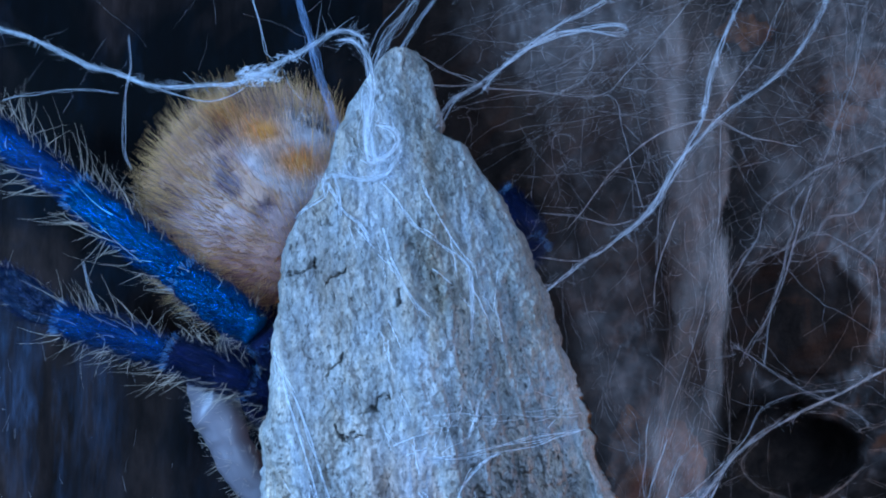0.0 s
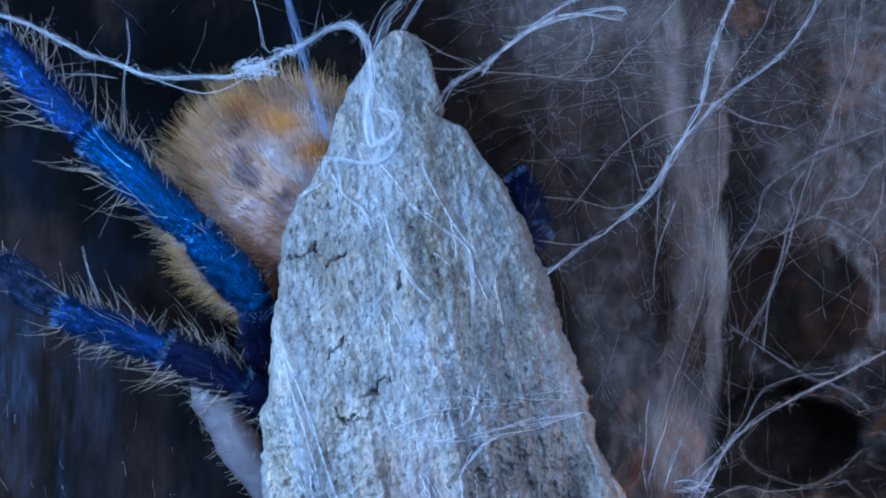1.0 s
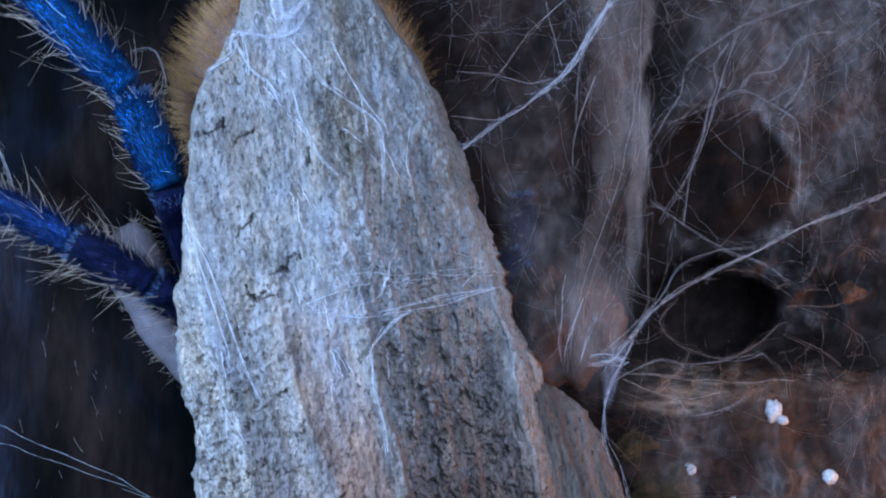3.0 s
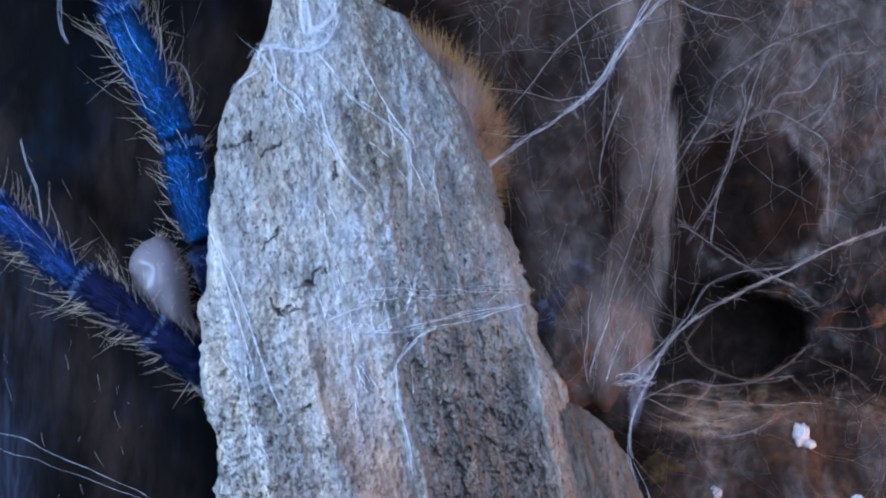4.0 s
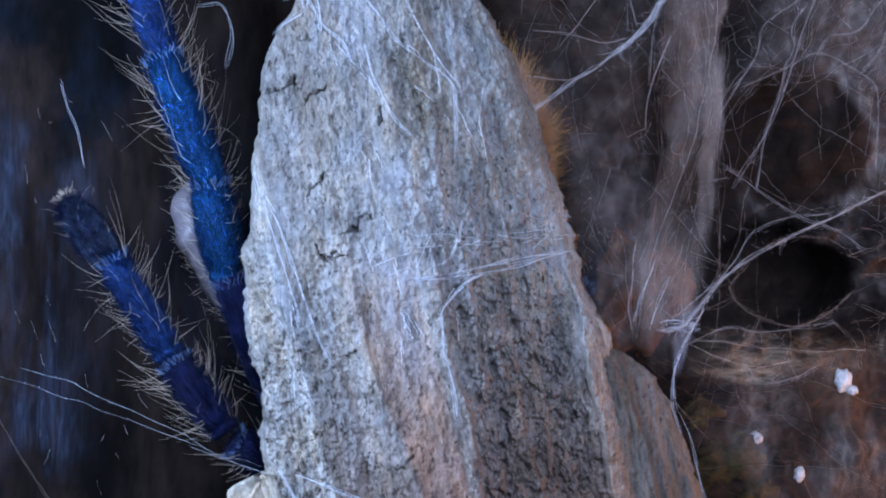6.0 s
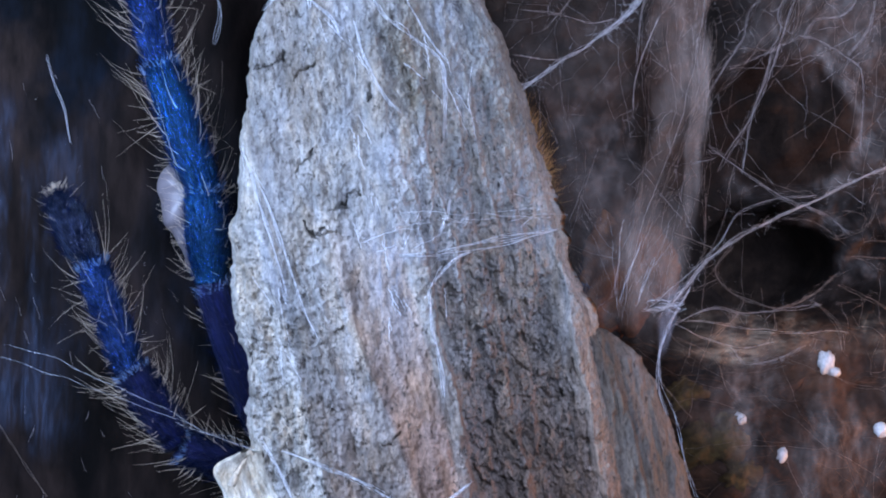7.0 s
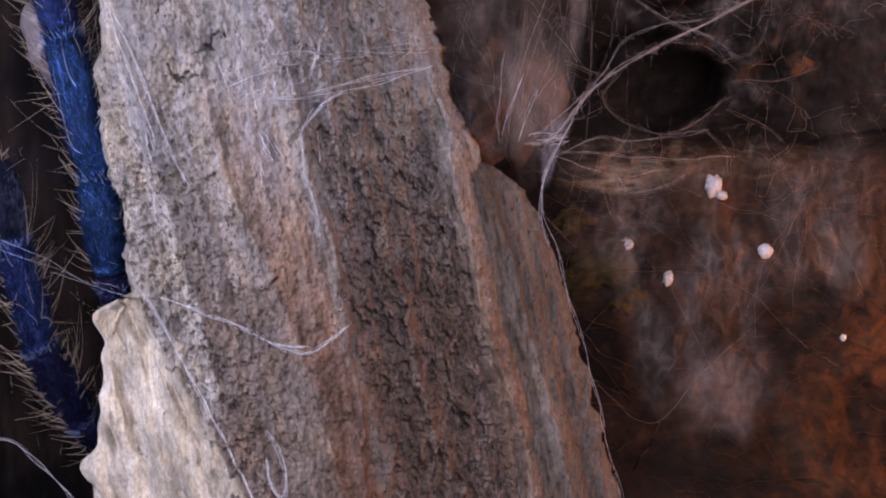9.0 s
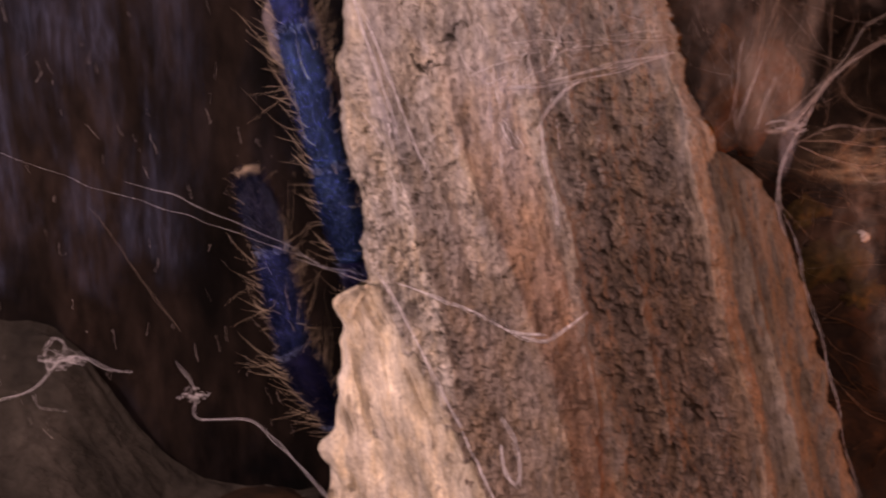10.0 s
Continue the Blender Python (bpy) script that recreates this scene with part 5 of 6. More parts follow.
    veil("veil", [[(1.0, 2.2, 7.2), (1.2, 2.2, 5.2), (1.6, 2.2, 2.6)], [(4.2, 2.3, 7.2), (4.2, 2.3, 5.2), (4.0, 2.3, 2.6)]], VEIL_MID, web, 120, 90, 0.3, 39)
    veil("veil", [[(1.3, 1.6, 3.4), (1.7, 1.6, 2.0), (2.2, 1.6, 0.4)], [(3.4, 1.8, 3.4), (3.3, 1.8, 2.0), (3.2, 1.6, 0.2)]], VEIL_MID, web, 80, 60, 0.3, 45)
    veil("veil", [[(0.2, 1.2, 6.8), (0.2, 1.2, 5.6), (0.4, 1.0, 4.4)], [(3.2, 1.6, 6.8), (3.0, 1.6, 5.6), (2.8, 1.4, 4.6)]], VEIL_MID, web, 60, 80, 0.3, 55)
    veil("veil", [[(2.6, 1.3, 0.9), (2.7, 1.1, 0.0), (3.0, 0.9, -1.2)], [(3.9, 1.5, 0.9), (3.7, 1.2, 0.0), (3.35, 1.0, -1.0)]], VEIL, web, 60, 30, 0.08, 65)
    veil("veil", [[(3.3, 1.35, -0.5), (3.3, 1.35, -1.1), (3.4, 1.3, -2.4)], [(8.5, 2.1, -0.4), (8.5, 2.0, -1.6), (8.5, 1.6, -3.6)]], VEIL_THIN, web, 60, 90, 0.15, 95)
    veil("veil", [[(3.2, 1.1, -0.5), (3.25, 1.1, -0.85), (3.3, 1.1, -1.35)], [(7.2, 2.1, -0.55), (7.2, 2.1, -0.86), (7.2, 2.1, -1.2)]], VEIL_SIDE, web, 30, 120, 0.22, 97)
    veil("veil", [[(3.4, 1.1, -0.75), (3.4, 1.1, -0.95), (3.4, 1.1, -1.25)], [(5.2, 1.7, -0.95), (5.2, 1.7, -1.05), (5.2, 1.7, -1.2)]], VEIL_SIDE, web, 24, 60, 0.1, 99)
    veil("veil", [[(1.7, 1.3, 1.4), (1.95, 1.3, 0.2), (2.3, 1.3, -1.0)], [(3.5, 1.5, 1.4), (3.6, 1.4, 0.2), (3.6, 1.3, -1.1)]], VEIL_MID, web, 80, 60, 0.15, 91)
    veil("smear", [[(-8.5, 2.75, 2.8), (-8.5, 2.75, -3.0)], [(-3.7, 2.75, 2.8), (-3.8, 2.75, -3.0)]], SMEAR, web, 80, 60, 0.03, 75)
    # silk film that clings to the bark and stands in for sheen on its ridges
    for x0, x1, z0, z1, lean, seed in ((-0.55, 0.05, 1.9, -1.2, 0.33, 3), (-1.75, -1.25, 1.5, -0.8, 0.28, 4), (0.15, 0.85, 3.2, 1.4, 0.3, 6), (-1.1, -0.2, 3.5, 2.2, 0.2, 8), (-0.75, -0.25, 4.2, 3.3, 0.05, 12), (-0.8, 0.1, 3.6, 3.1, 0.0, 14), (-0.3, 0.9, 0.35, -0.1, 0.0, 9), (0.8, 2.0, 0.5, 0.1, 0.0, 10)):
        rows, cols = 90, 40
        k, u = np.linspace(0, 1, rows)[:, None], np.linspace(0, 1, cols)[None]
        x = x0 + (x1 - x0) * u + lean * k + 0 * k
        z = z0 + (z1 - z0) * k + 0 * u
        y = BARK_SURFACE["at"](x, z)
        y = y - 0.012
        thin = smooth_step(u, 0, 0.35) * smooth_step(1 - u, 0, 0.35) * smooth_step(k, 0, 0.25) * smooth_step(1 - k, 0, 0.25)
        ob = mesh_part("film", np.stack([x, y, z], -1).reshape(-1, 3), grid_faces(rows, cols), FILM_SHEEN, web, "thin bluish silk film and painted sheen on the bark")
        layer = ob.data.attributes.new("thin", "FLOAT", "POINT")
        layer.data.foreach_set("value", thin.astype(np.float32).ravel())
    # silk rim of the opening, with stays that hold it open
    corners = ((1.08, 0.22), (0.55, 0.62), (-0.2, 0.66), (-0.75, 0.30), (-1.02, -0.08), (-0.70, -0.46), (-0.12, -0.66), (0.45, -0.50), (0.95, -0.12), (1.08, 0.22))
    rim = [(5.12 + 0.85 * x, 2.06 + 0.04 * (n % 3), 0.03 + 0.86 * z) for n, (x, z) in enumerate(corners)]
    silk_strand(web, 0.03, 2, rim[3:9], SILK_DULL, 0.0024, fray=60)
    silk_strand(web, 0.02, 1, rim[:4], SILK_DULL, 0.0014, fray=30)
    for ang, reach in ((200, 0.9), (235, 0.8), (262, 0.7), (300, 0.9), (330, 1.0), (10, 1.2), (40, 0.9), (160, 0.6)):
        c, s = np.cos(np.radians(ang)), np.sin(np.radians(ang))
        start = (5.12 + 0.86 * c, 2.05, 0.03 + 0.54 * s)
        bend = (start[0] + 0.5 * reach * c + 0.1, 2.1, start[2] + 0.35 * reach * s - 0.05)
        silk_strand(web, 0.07, 3, [start, bend, (start[0] + reach * c, 2.2, start[2] + 0.9 * reach * s)], SILK_DULL, 0.0018)
    return web


def build_dashes():
    """Short shining bits of silk that cling to the bark."""
    r = np.random.default_rng(77)
    for x0, z0, x1, z1, count, lean, reach in ((-0.3, 0.28, 2.0, 0.62, 26, 8, 0.35), (-0.5, 1.6, 0.1, -1.0, 16, 105, 0.3), (-0.1, 3.0, 0.9, 1.5, 14, 118, 0.4),
                                               (-1.7, 1.2, -1.1, -1.2, 10, 108, 0.45), (0.2, 0.6, 0.6, -0.6, 8, 75, 0.35), (-0.9, 2.8, -0.3, 2.0, 10, 115, 0.3)):
        for _ in range(count):
            k = r.random()
            x, z = x0 + (x1 - x0) * k + r.normal(0, 0.08), z0 + (z1 - z0) * k + r.normal(0, 0.08)
            ang, ln = np.radians(r.normal(lean, 14)), reach * r.uniform(0.4, 1.3)
            t = np.linspace(-0.5, 0.5, 12)
            px, pz = x + ln * t * np.cos(ang) + r.normal(0, 0.006, 12), z + ln * t * np.sin(ang) + r.normal(0, 0.006, 12)
            py = BARK_SURFACE["at"](px, pz)
            py = np.minimum(py, np.interp(t, [-0.5, 0.5], [py[0], py[-1]])) - 0.02
            v, f = tube(np.stack([px, py, pz], -1), r.uniform(0.0012, 0.0042))
            mesh_part("strand", v, f, SILK, silk_web)


build_dashes()
build_tangle()
build_cobwebs()
build_veils()
silk_tuft(rope, (-1.98, 0.25, 4.44), 0.13, 80)
silk_tuft(rope, (-1.63, 0.20, 4.64), 0.08, 16)
silk_tuft(silk_web, (-5.56, 1.30, -3.27), 0.15, 22)
silk_tuft(silk_web, (-3.91, 1.20, -3.74), 0.10, 16)
silk_tuft(silk_web, (3.32, 0.95, -0.51), 0.12, 14)
silk_strand(silk_web, 0.12, 16, [(-0.70, -0.2, 4.35), (-0.66, -0.2, 4.0), (-0.60, -0.2, 3.7), (-0.56, -0.2, 3.38)], SILK, 0.0018, True)
silk_strand(silk_web, 0.10, 10, [(-0.62, -0.2, 4.1), (-0.68, -0.2, 3.75), (-0.58, -0.2, 3.5), (-0.38, -0.2, 3.42)], SILK, 0.0018, True)
silk_strand(silk_web, 0.06, 6, [(-1.05, -0.1, 3.2), (-1.12, -0.1, 3.0), (-1.3, -0.1, 2.88), (-1.48, 0.0, 2.8)], SILK, 0.0018, True)


# ---- the spider ----
# x and z of each joint, tip first, at the key times
KEY_TIMES = [0, 1, 1.5, 2, 2.5, 3.2, 4.3, 5, 5.7, 6.8, 7.5, 8.5, 9, 10]
A0 = [(-5.83, 4.42), (-5.80, 5.49), (-5.18, 5.52), (-5.03, 5.21), (-4.88, 5.09), (-4.54, 5.45), (-3.66, 5.38), (-3.87, 4.62), (-3.63, 4.38), (-3.33, 4.13), (-3.08, 3.82), (-2.83, 2.30), (-2.69, 2.04), (-2.75, 2.08)]
A1 = [(-4.31, 3.33), (-4.13, 3.82), (-3.88, 4.11), (-3.72, 4.21), (-3.77, 4.06), (-3.70, 4.26), (-2.92, 3.87), (-2.98, 3.07), (-2.98, 2.82), (-2.93, 2.51), (-2.73, 2.27), (-2.45, 0.83), (-2.38, 0.67), (-2.47, 0.73)]
A2 = [(-3.02, 2.33), (-2.70, 2.54), (-2.55, 2.72), (-2.44, 2.79), (-2.52, 2.75), (-2.45, 2.85), (-2.24, 2.24), (-2.23, 1.54), (-2.35, 1.26), (-2.33, 0.93), (-2.23, 0.72), (-2.05, -0.64), (-2.04, -0.82), (-2.08, -0.89)]
A3 = [(-1.94, 1.52), (-2.01, 1.73), (-2.05, 1.75), (-1.98, 1.85), (-2.06, 1.80), (-1.99, 1.59), (-1.94, 0.84), (-2.05, 0.43), (-2.13, 0.16), (-2.24, -0.20), (-2.10, -0.37), (-1.88, -1.87), (-1.91, -2.15), (-1.82, -2.07)]
A4 = [(-1.27, 0.66), (-1.91, 0.88), (-1.75, 0.92), (-1.74, 0.92), (-1.80, 0.87), (-1.70, 0.70), (-1.49, -0.47), (-1.63, -0.96), (-1.55, -1.37), (-1.52, -2.07), (-1.56, -2.27), (-1.40, -3.34), (-1.47, -3.66), (-1.38, -3.55)]
B0 = [(-5.21, 2.23), (-5.13, 2.19), (-5.13, 2.19), (-5.32, 2.17), (-5.38, 2.12), (-5.18, 2.19), (-5.18, 2.34), (-4.87, 2.25), (-4.13, 1.10), (-4.17, 0.93), (-3.71, 0.67), (-3.34, -0.27), (-3.18, -0.66), (-3.12, -0.83)]
B1 = [(-4.50, 1.75), (-4.49, 1.66), (-4.49, 1.66), (-4.55, 1.68), (-4.53, 1.70), (-4.50, 1.71), (-4.52, 1.62), (-4.48, 1.67), (-3.51, 0.25), (-3.65, 0.02), (-3.43, -0.31), (-3.15, -1.24), (-3.01, -1.63), (-2.82, -1.91)]
B2 = [(-3.08, 1.32), (-3.06, 1.14), (-3.15, 1.14), (-3.19, 1.08), (-3.23, 1.00), (-3.22, 1.02), (-3.58, 0.63), (-3.53, 0.61), (-2.82, -0.77), (-3.16, -1.23), (-3.10, -1.51), (-2.92, -2.46), (-2.79, -2.97), (-2.60, -3.21)]
B3 = [(-2.11, 0.94), (-2.20, 0.73), (-2.15, 0.69), (-2.24, 0.57), (-2.28, 0.49), (-2.27, 0.47), (-2.72, -0.09), (-2.95, -0.20), (-1.99, -1.88), (-2.51, -2.18), (-2.50, -2.48), (-2.44, -3.46), (-2.38, -3.89), (-2.15, -4.05)]
B4 = [(-1.41, 0.59), (-1.47, 0.32), (-1.38, 0.28), (-1.51, 0.14), (-1.50, 0.10), (-1.54, -0.01), (-1.82, -0.71), (-2.11, -0.68), (-1.33, -2.32), (-1.65, -2.47), (-1.84, -3.02), (-1.81, -4.09), (-1.77, -4.56), (-1.47, -4.63)]
C0 = [(0.96, 3.98), (0.90, 4.65), (1.31, 4.27), (1.90, 2.49), (2.06, 2.14), (2.80, 1.68), (2.92, 0.71), (2.91, 0.80), (3.00, 0.58), (3.01, 0.53), (3.18, 0.24), (3.01, -0.19), (2.80, -0.19), (2.97, -0.34)]
C1 = [(1.74, 3.04), (1.79, 2.98), (1.97, 2.85), (2.29, 1.79), (2.45, 1.52), (2.56, 0.76), (2.54, 0.18), (2.49, 0.27), (2.55, -0.03), (2.64, -0.23), (2.93, -0.53), (2.68, -0.95), (2.42, -0.94), (2.62, -1.00)]
C2 = [(0.88, 1.94), (0.88, 1.88), (0.98, 1.75), (1.35, 0.79), (1.44, 0.75), (1.56, -0.08), (1.63, -0.20), (1.65, -0.27), (1.64, -0.72), (1.89, -1.00), (2.19, -1.46), (2.01, -1.79), (1.74, -1.76), (1.97, -1.82)]
BODY = [(-2.01, 3.29), (-1.77, 3.20), (-1.36, 3.15), (-0.94, 2.86), (-0.71, 2.71), (-0.30, 2.99), (0.36, 2.11), (0.33, 1.88), (0.37, 1.81), (0.49, 1.00), (0.35, 0.75), (0.13, 0.67), (0.16, 0.56), (0.33, 0.58)]


def leg_piece(name, length, radii, mat, parent, bristles, long_hair, seed, fuzz=1500):
    """A leg segment along its own z axis from the near joint, with its bristles as sub-parts."""
    r = np.random.default_rng(seed)
    rings, sides = 34, 22
    k = np.linspace(0, 1, rings)
    prof = np.interp(k, np.linspace(0, 1, len(radii)), radii)
    prof = prof * np.sqrt(np.clip(smooth_step(k, -0.05, 0.06) * smooth_step(1 - k, -0.05, 0.06), 0.02, 1))
    prof = prof * (1 - 0.16 * np.exp(-(((k - 0.10) * length) / 0.07) ** 2) - 0.12 * np.exp(-(((0.93 - k) * length) / 0.06) ** 2))
    a = np.arange(sides) * 2 * np.pi / sides
    rr = prof[:, None] * (1 + 0.05 * layered(np.cos(a)[None] * 2 + 5, k[:, None] * length * 3 + np.sin(a)[None], seed, 3))
    v = np.stack([rr * np.cos(a), rr * np.sin(a), np.repeat((k * length)[:, None], sides, 1)], -1).reshape(-1, 3)
    faces = grid_faces(rings, sides, True).tolist() + [list(range(sides))[::-1], list(range((rings - 1) * sides, rings * sides))]
    ob = mesh_part(name, v, faces, mat, parent)

    def rooted(n, spread):
        t, ang = r.uniform(0.03, 0.97, n), r.uniform(0, 2 * np.pi, n)
        if spread:  # mostly on the two flanks
            ang = np.where(r.random(n) < 0.5, 0, np.pi) + r.normal(0, 0.6, n)
        rad = np.interp(t, k, prof)
        out = np.stack([np.cos(ang), np.sin(ang), 0 * ang], -1)
        return out * rad[:, None] * 0.95 + np.stack([0 * t, 0 * t, t * length], -1), out

    root, out = rooted(bristles, True)
    way = out + np.stack([r.normal(0, 0.35, bristles), r.normal(0, 0.35, bristles), r.normal(0.5, 0.55, bristles)], -1)
    ln = r.uniform(0.3, 1.0, bristles) ** 1.3 * long_hair
    v1, f1 = hairs(root, way, ln, np.stack([r.normal(0, 0.09, bristles), r.normal(0, 0.09, bristles), r.normal(0.45, 0.4, bristles) * ln], -1), r.uniform(0.0022, 0.0048, bristles), 6)
    mesh_part("bristles", v1, f1, BRISTLE, ob, "long pale bristles")
    root, out = rooted(fuzz, False)
    v2, f2 = hairs(root, out * 0.6 + (0, 0, 0.9) + r.normal(0, 0.25, (fuzz, 3)), r.uniform(0.06, 0.16, fuzz), r.normal(0, 0.02, (fuzz, 3)), 0.004, 3)
    mesh_part("fuzz", v2, f2, {LEG_LIT: FUZZ_LIT, LEG_HALF_LIT: FUZZ_HALF_LIT}.get(mat, FUZZ_DARK), ob, "short velvety blue fuzz")
    if name == "tarsus":  # pale pad of hair at the tip
        pad = 160
        root = np.stack([r.normal(0, 0.05, pad), r.normal(0, 0.05, pad), length * r.uniform(0.93, 1.0, pad)], -1)
        v3, f3 = hairs(root, np.stack([r.normal(0, 0.6, pad), r.normal(0, 0.6, pad), np.full(pad, 0.8)], -1), r.uniform(0.05, 0.11, pad), r.normal(0, 0.01, (pad, 3)), 0.004, 3)
        mesh_part("claw_tuft", v3, f3, BRISTLE, ob, "pale tuft of hair at the tip")
        return ob
    # pale ring of short hairs at the far joint
    ring = 130
    ang = r.uniform(0, 2 * np.pi, ring)
    out = np.stack([np.cos(ang), np.sin(ang), 0 * ang], -1)
    root = out * prof[-4] * 0.98 + np.stack([0 * ang, 0 * ang, length * r.uniform(0.90, 0.97, ring)], -1)
    v3, f3 = hairs(root, out * 0.7 + (0, 0, 0.8) + r.normal(0, 0.2, (ring, 3)), r.uniform(0.05, 0.1, ring), r.normal(0, 0.01, (ring, 3)), 0.004, 3)
    mesh_part("joint_hair", v3, f3, JOINT_HAIR, ob, "pale blue hairs round the joint")
    return ob


def lay_tone(ob, colours):
    layer = ob.data.attributes.new("tone", "FLOAT_COLOR", "POINT")
    layer.data.foreach_set("color", np.concatenate([colours, np.ones((len(colours), 1))], 1).astype(np.float32).ravel())


def abdomen_tone(d):
    """Colours of the abdomen by direction: stripes that run round a painted silvery sheen with two orange spots."""
    x, z = d[:, 0] - 0.35, d[:, 2] - 0.45
    far, ang = np.hypot(x, z), np.arctan2(z, x)
    wander = layered(d[:, 0] * 3 + 7, d[:, 2] * 3 + d[:, 1], 207, 4)
    col = np.zeros_like(d) + (0.58, 0.36, 0.25)

    def lay(cover, colour):
        return col + np.clip(cover, 0, 1)[:, None] * (np.array(colour) - col)

    col = lay(0.7 * smooth_step(wander, 0.1, 0.6), (0.55, 0.40, 0.40))
    col = lay(0.95 * smooth_step(np.sin(far * 11 + 1.2 * wander) + 0.7 * np.sin(ang * 9 + 2 * wander), 0.6, 1.1) * smooth_step(far, 0.45, 0.65), (0.13, 0.07, 0.09))
    # sheen on the middle, laid on as a silvery colour
    col = lay(0.75 * smooth_step(0.52 - far + 0.14 * wander, 0, 0.2), (0.66, 0.67, 0.72))
    for at, size in (((0.03, 0.56), 0.16), ((0.34, 0.28), 0.16), ((-0.35, 0.75), 0.12)):
        col = lay(1.3 * np.exp(-(((d[:, 0] - at[0]) / (1.5 * size)) ** 2 + ((d[:, 2] - at[1]) / size) ** 2)) + 0.2 * wander * (far < 0.6) - 0.15, (0.72, 0.30, 0.04))
    # dark streak for the shade inside the cleft
    col = lay(1.2 * np.exp(-(((d[:, 0] - 0.48) / 0.2) ** 2 + ((d[:, 2] - 0.66 + 0.3 * (d[:, 0] - 0.48)) / 0.05) ** 2)), (0.05, 0.03, 0.03))
    low = smooth_step(-d[:, 2], 0.25, 0.6)
    return lay(0.6 * low, (0.58, 0.28, 0.20))


def build_spider():
    spider = thing("spider", "large tarantula with blue legs and furry orange abdomen behind the bark", "spider", (BODY[0][0], 2.25, BODY[0][1]))
    # abdomen
    v, f = lump((1.42, 1.25, 1.48), 201, 0.05, 70, 90)
    abdomen = mesh_part("abdomen", v, f, ABDOMEN, spider, "furry pinkish orange abdomen with dark stripes and a painted silvery sheen")
    lay_tone(abdomen, 0.6 * abdomen_tone(v / (1.42, 1.25, 1.48)))
    r = np.random.default_rng(11)
    for n, hair_mat, low, high, label in ((15000, SHORT_HAIR, 0.12, 0.30, "short pinkish hair, silvery where the sheen is painted"), (10000, GOLD_HAIR, 0.18, 0.50, "long golden orange hair")):
        d = r.normal(0, 1, (n, 3))
        d /= np.linalg.norm(d, axis=1, keepdims=True)
        if hair_mat is GOLD_HAIR:  # few of them on the painted sheen
            d = d[(np.hypot(d[:, 0] - 0.1, d[:, 2] - 0.3) > r.uniform(0.1, 1.0, n)) | (d[:, 1] > 0)]
            n = len(d)
        way = d + (-0.35, -0.1, 0.25) + r.normal(0, 0.22, (n, 3))
        ln = r.uniform(low, high, n)
        hv, hf = hairs(d * (1.40, 1.23, 1.46), way, ln, np.array([-0.03, 0, 0.07]) + r.normal(0, 0.04, (n, 3)), r.uniform(0.0022, 0.0055, n), 5)
        ob = mesh_part("abdomen_hair", hv, hf, hair_mat, abdomen, label)
        if hair_mat is SHORT_HAIR:
            lay_tone(ob, np.repeat(abdomen_tone(d) * r.uniform(0.4, 1.5, (n, 1)).clip(0, 1.4), 15, 0))
    # front body, hidden behind the bark for most of the time
    v, f = lump((0.95, 0.6, 1.05), 205, 0.06, 40, 50)
    front = mesh_part("carapace", v, f, LEG_SHADED, spider, "dark blue carapace")
    front.location = Vector((0.35, -0.1, -1.95)) * CM
    return spider


def chain(tip_first, near_y, flare):
    """Joint places, near joint first, time by time: segments keep their lengths by leaning in depth."""
    flat = [np.array(j) for j in tip_first][::-1]
    lengths = [np.quantile(np.linalg.norm(b - a, axis=1), 0.7 if n else 1.0) for n, (a, b) in enumerate(zip(flat[:-1], flat[1:]))]
    places = []
    for k in range(len(KEY_TIMES)):
        y, row = near_y, []
        for n, j in enumerate(flat):
            if n:
                d = np.linalg.norm(j[k] - flat[n - 1][k])
                y = y + flare[n - 1] * math.sqrt(max(0.0, lengths[n - 1] ** 2 - d * d))
            row.append(Vector((j[k][0], y, j[k][1])))
        places.append(row)
    return lengths, places


def segment_pose(a, b):
    """Stands a segment at a, its z axis towards b and its flanks across the view."""
    up = (b - a).normalized()
    across = up.cross(Vector((0, -1, 0))).normalized()
    m = Matrix((across, up.cross(across), up)).transposed().to_4x4()
    return Matrix.Translation(a * CM) @ m


LEGS = []
ROPE_END = (-5.56, 5.34)


def build_leg(spider, joints, near_y, flare, kinds, seed):
    lengths, places = chain(joints, near_y, flare)
    for n, (name, radii, mat, bristles, hair) in enumerate(kinds):
        ob = leg_piece(name, lengths[n] * 1.02, radii, mat, spider, bristles, hair, seed + n)
        spans = []
        for row in places:
            a, b = row[n], row[n + 1]
            spare = lengths[n] - (b - a).length
            # the first piece runs back into the dark behind the bark, the middle ones overlap evenly
            a = a - (b - a).normalized() * spare * (1.0 if n == 0 else 0.0 if n == len(kinds) - 1 else 0.5)
            spans.append((a, b))
        LEGS.append((ob, spans))


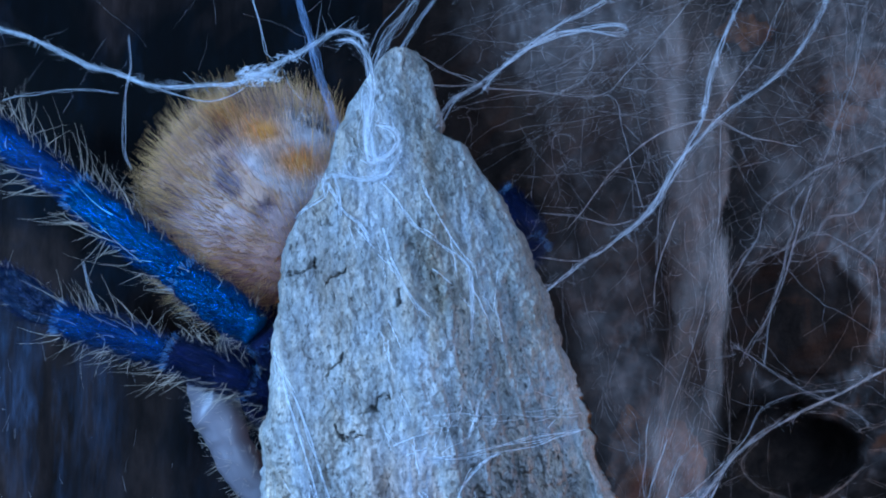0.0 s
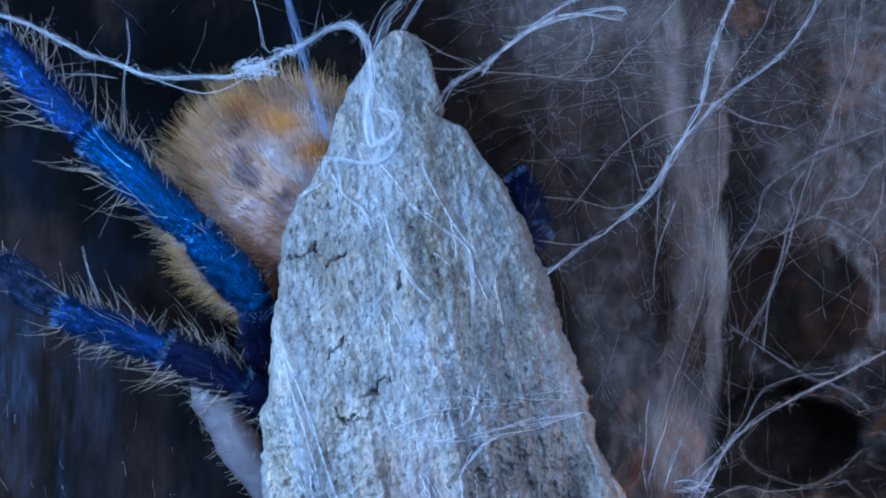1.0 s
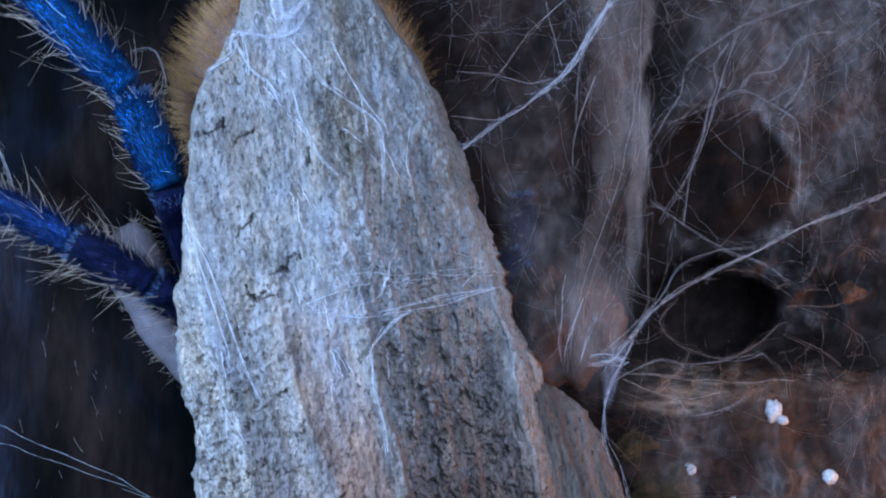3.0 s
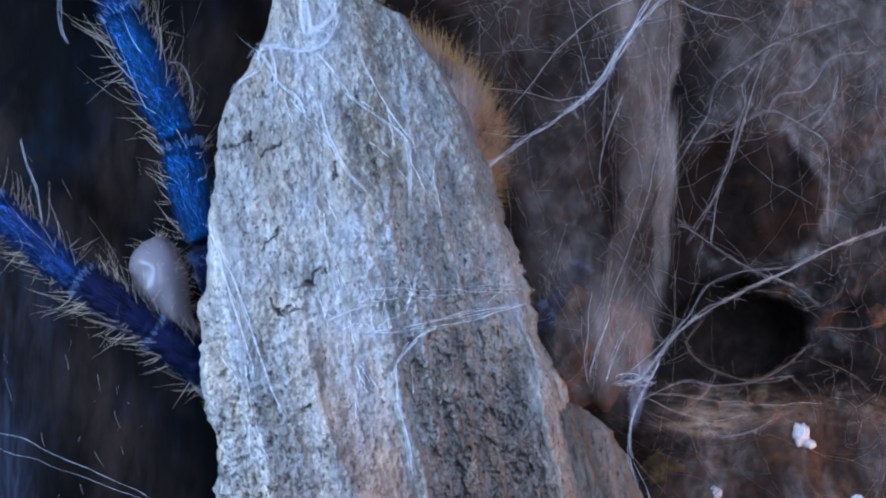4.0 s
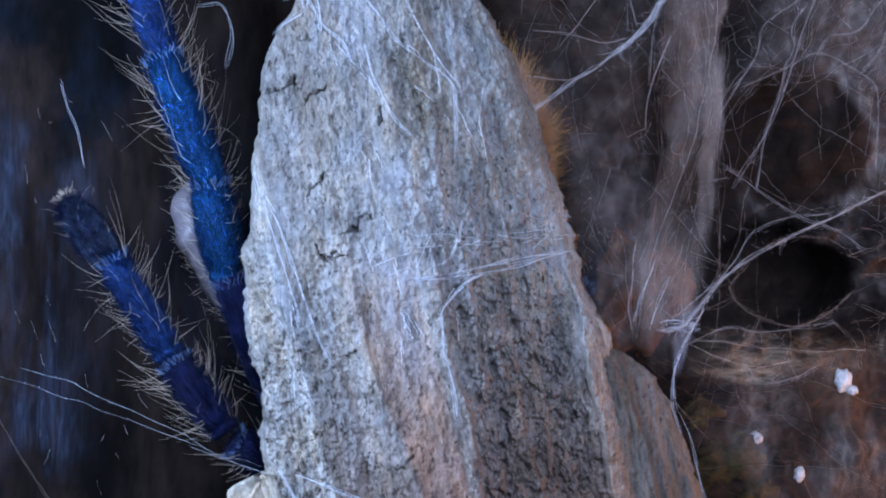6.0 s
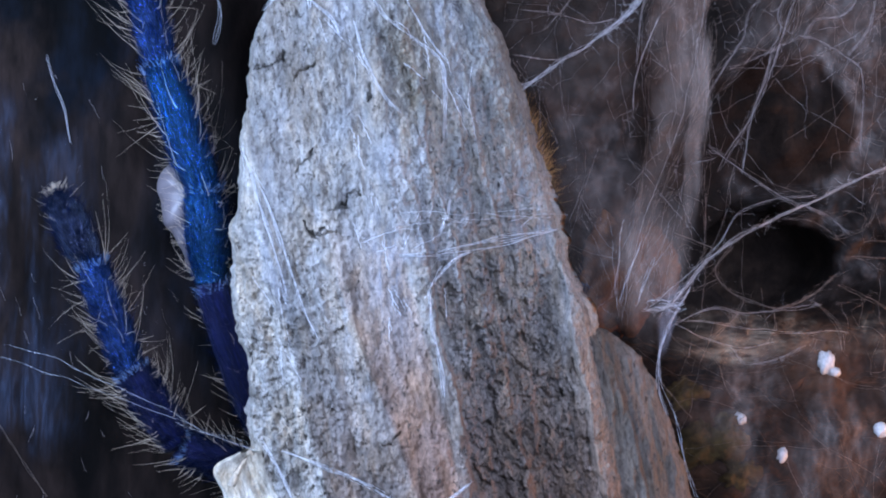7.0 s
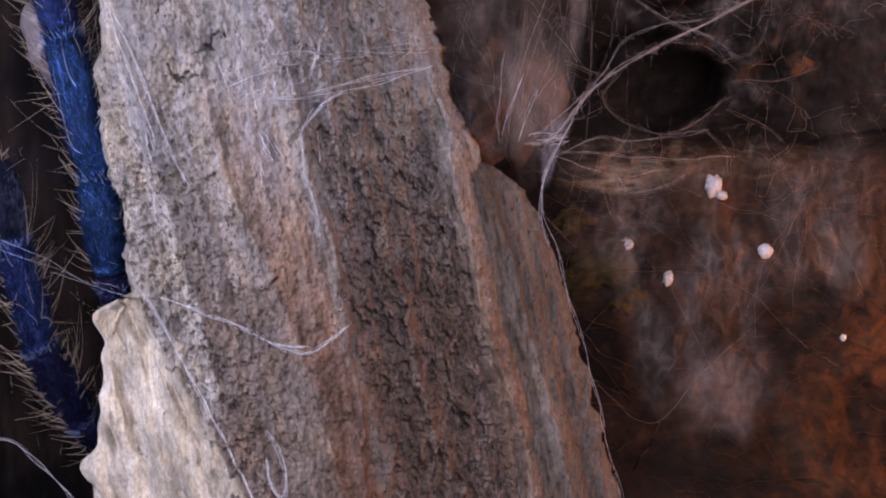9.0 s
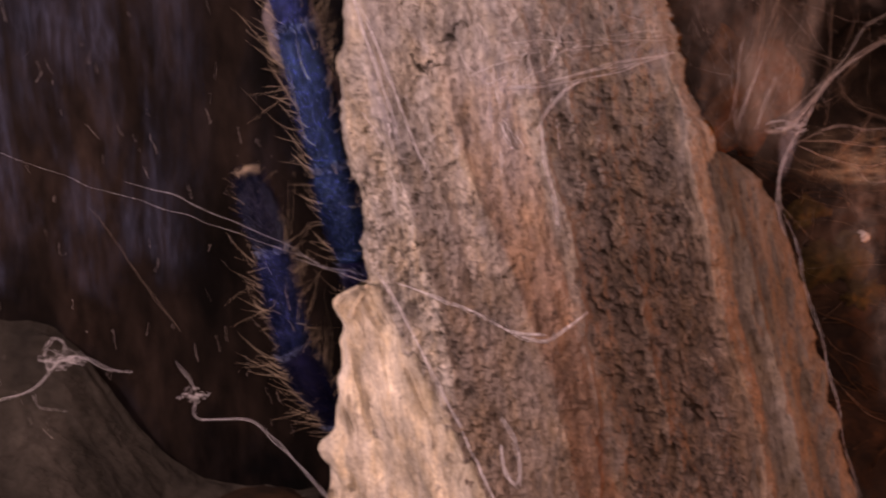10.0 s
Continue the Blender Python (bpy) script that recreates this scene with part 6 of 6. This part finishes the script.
def build_legs(spider):
    build_leg(spider, (A0, A1, A2, A3, A4), 1.75, (-0.3, -0.25, 0.2, 0.3), (
        ("femur", (0.26, 0.27, 0.25), LEG_SHADED, 60, 0.35),
        ("patella", (0.25, 0.28, 0.24), LEG_LIT, 70, 0.35),
        ("tibia", (0.25, 0.27, 0.24), LEG_LIT, 95, 0.62),
        ("metatarsus", (0.23, 0.23, 0.21), LEG_HALF_LIT, 100, 0.62)), 400)
    build_leg(spider, (B0, B1, B2, B3, B4), 1.55, (-0.3, -0.2, -0.2, 0.2), (
        ("patella", (0.22, 0.24, 0.22), LEG_SHADED, 60, 0.35),
        ("tibia", (0.22, 0.24, 0.22), LEG_SHADED, 95, 0.54),
        ("metatarsus", (0.21, 0.21, 0.19), LEG_HALF_LIT, 100, 0.5),
        ("tarsus", (0.17, 0.21, 0.22, 0.21, 0.20, 0.15, 0.06), TARSUS, 40, 0.14)), 420)
    build_leg(spider, (C0, C1, C2), 2.7, (0.2, 0.3), (
        ("patella", (0.18, 0.20, 0.18), LEG_SHADED, 20, 0.25),
        ("tibia", (0.18, 0.19, 0.14), LEG_SHADED, 20, 0.25)), 440)


spider = build_spider()
build_legs(spider)


BAND_ENDS = [(0.0, -1.53, 5.77, -1.09, 4.25), (0.3, -1.60, 5.72, -0.87, 4.50), (0.6, -1.90, 5.65, -1.78, 4.28), (1.0, -1.65, 5.55, -1.23, 4.05), (1.5, -1.00, 6.18, -0.63, 4.55), (2.0, -0.45, 6.42, -0.10, 4.53)]


def build_band():
    # Stands in for a swinging blue rod of unknown kind, drawn as fibres.
    band = thing("blue_band", "blurry pale blue band swinging to and fro", "web", (0, 0, 0))
    length = max(math.hypot(c - a, d - b) for _, a, b, c, d in BAND_ENDS)
    silk_strand(band, 0.10, 12, [(0, 0, -0.6), (0.02, 0, length * 0.4), (0, 0, length)], BAND_FIBRE, 0.0019)
    return band


blue_band = build_band()


def motions():
    at = [Vector((x, 2.25, z)) * CM for x, z in BODY]
    walk(spider, [(t, Matrix.Translation(p)) for t, p in zip(KEY_TIMES, at)])
    # the rope sags as the leg slides off it
    hinge = Vector((ROPE_END[0], 0, ROPE_END[1])) * CM
    walk(rope, [(t, Matrix.Translation(hinge) @ pose(0, 0, 0, 0, turn, 0) @ Matrix.Translation(-hinge)) for t, turn in ((0.0, -1.9), (0.3, -0.1), (1.0, 0.0), (10.0, 0.0))])
    ends = [(t, segment_pose(Vector((a, 0.9, b)), Vector((c, 0.9, d)))) for t, a, b, c, d in BAND_ENDS]
    walk(blue_band, ends + [(10.0, ends[-1][1])])
    for ob, spans in LEGS:
        walk(ob, [(t, Matrix.Translation(-p) @ segment_pose(a, b)) for t, p, (a, b) in zip(KEY_TIMES, at, spans)])


motions()
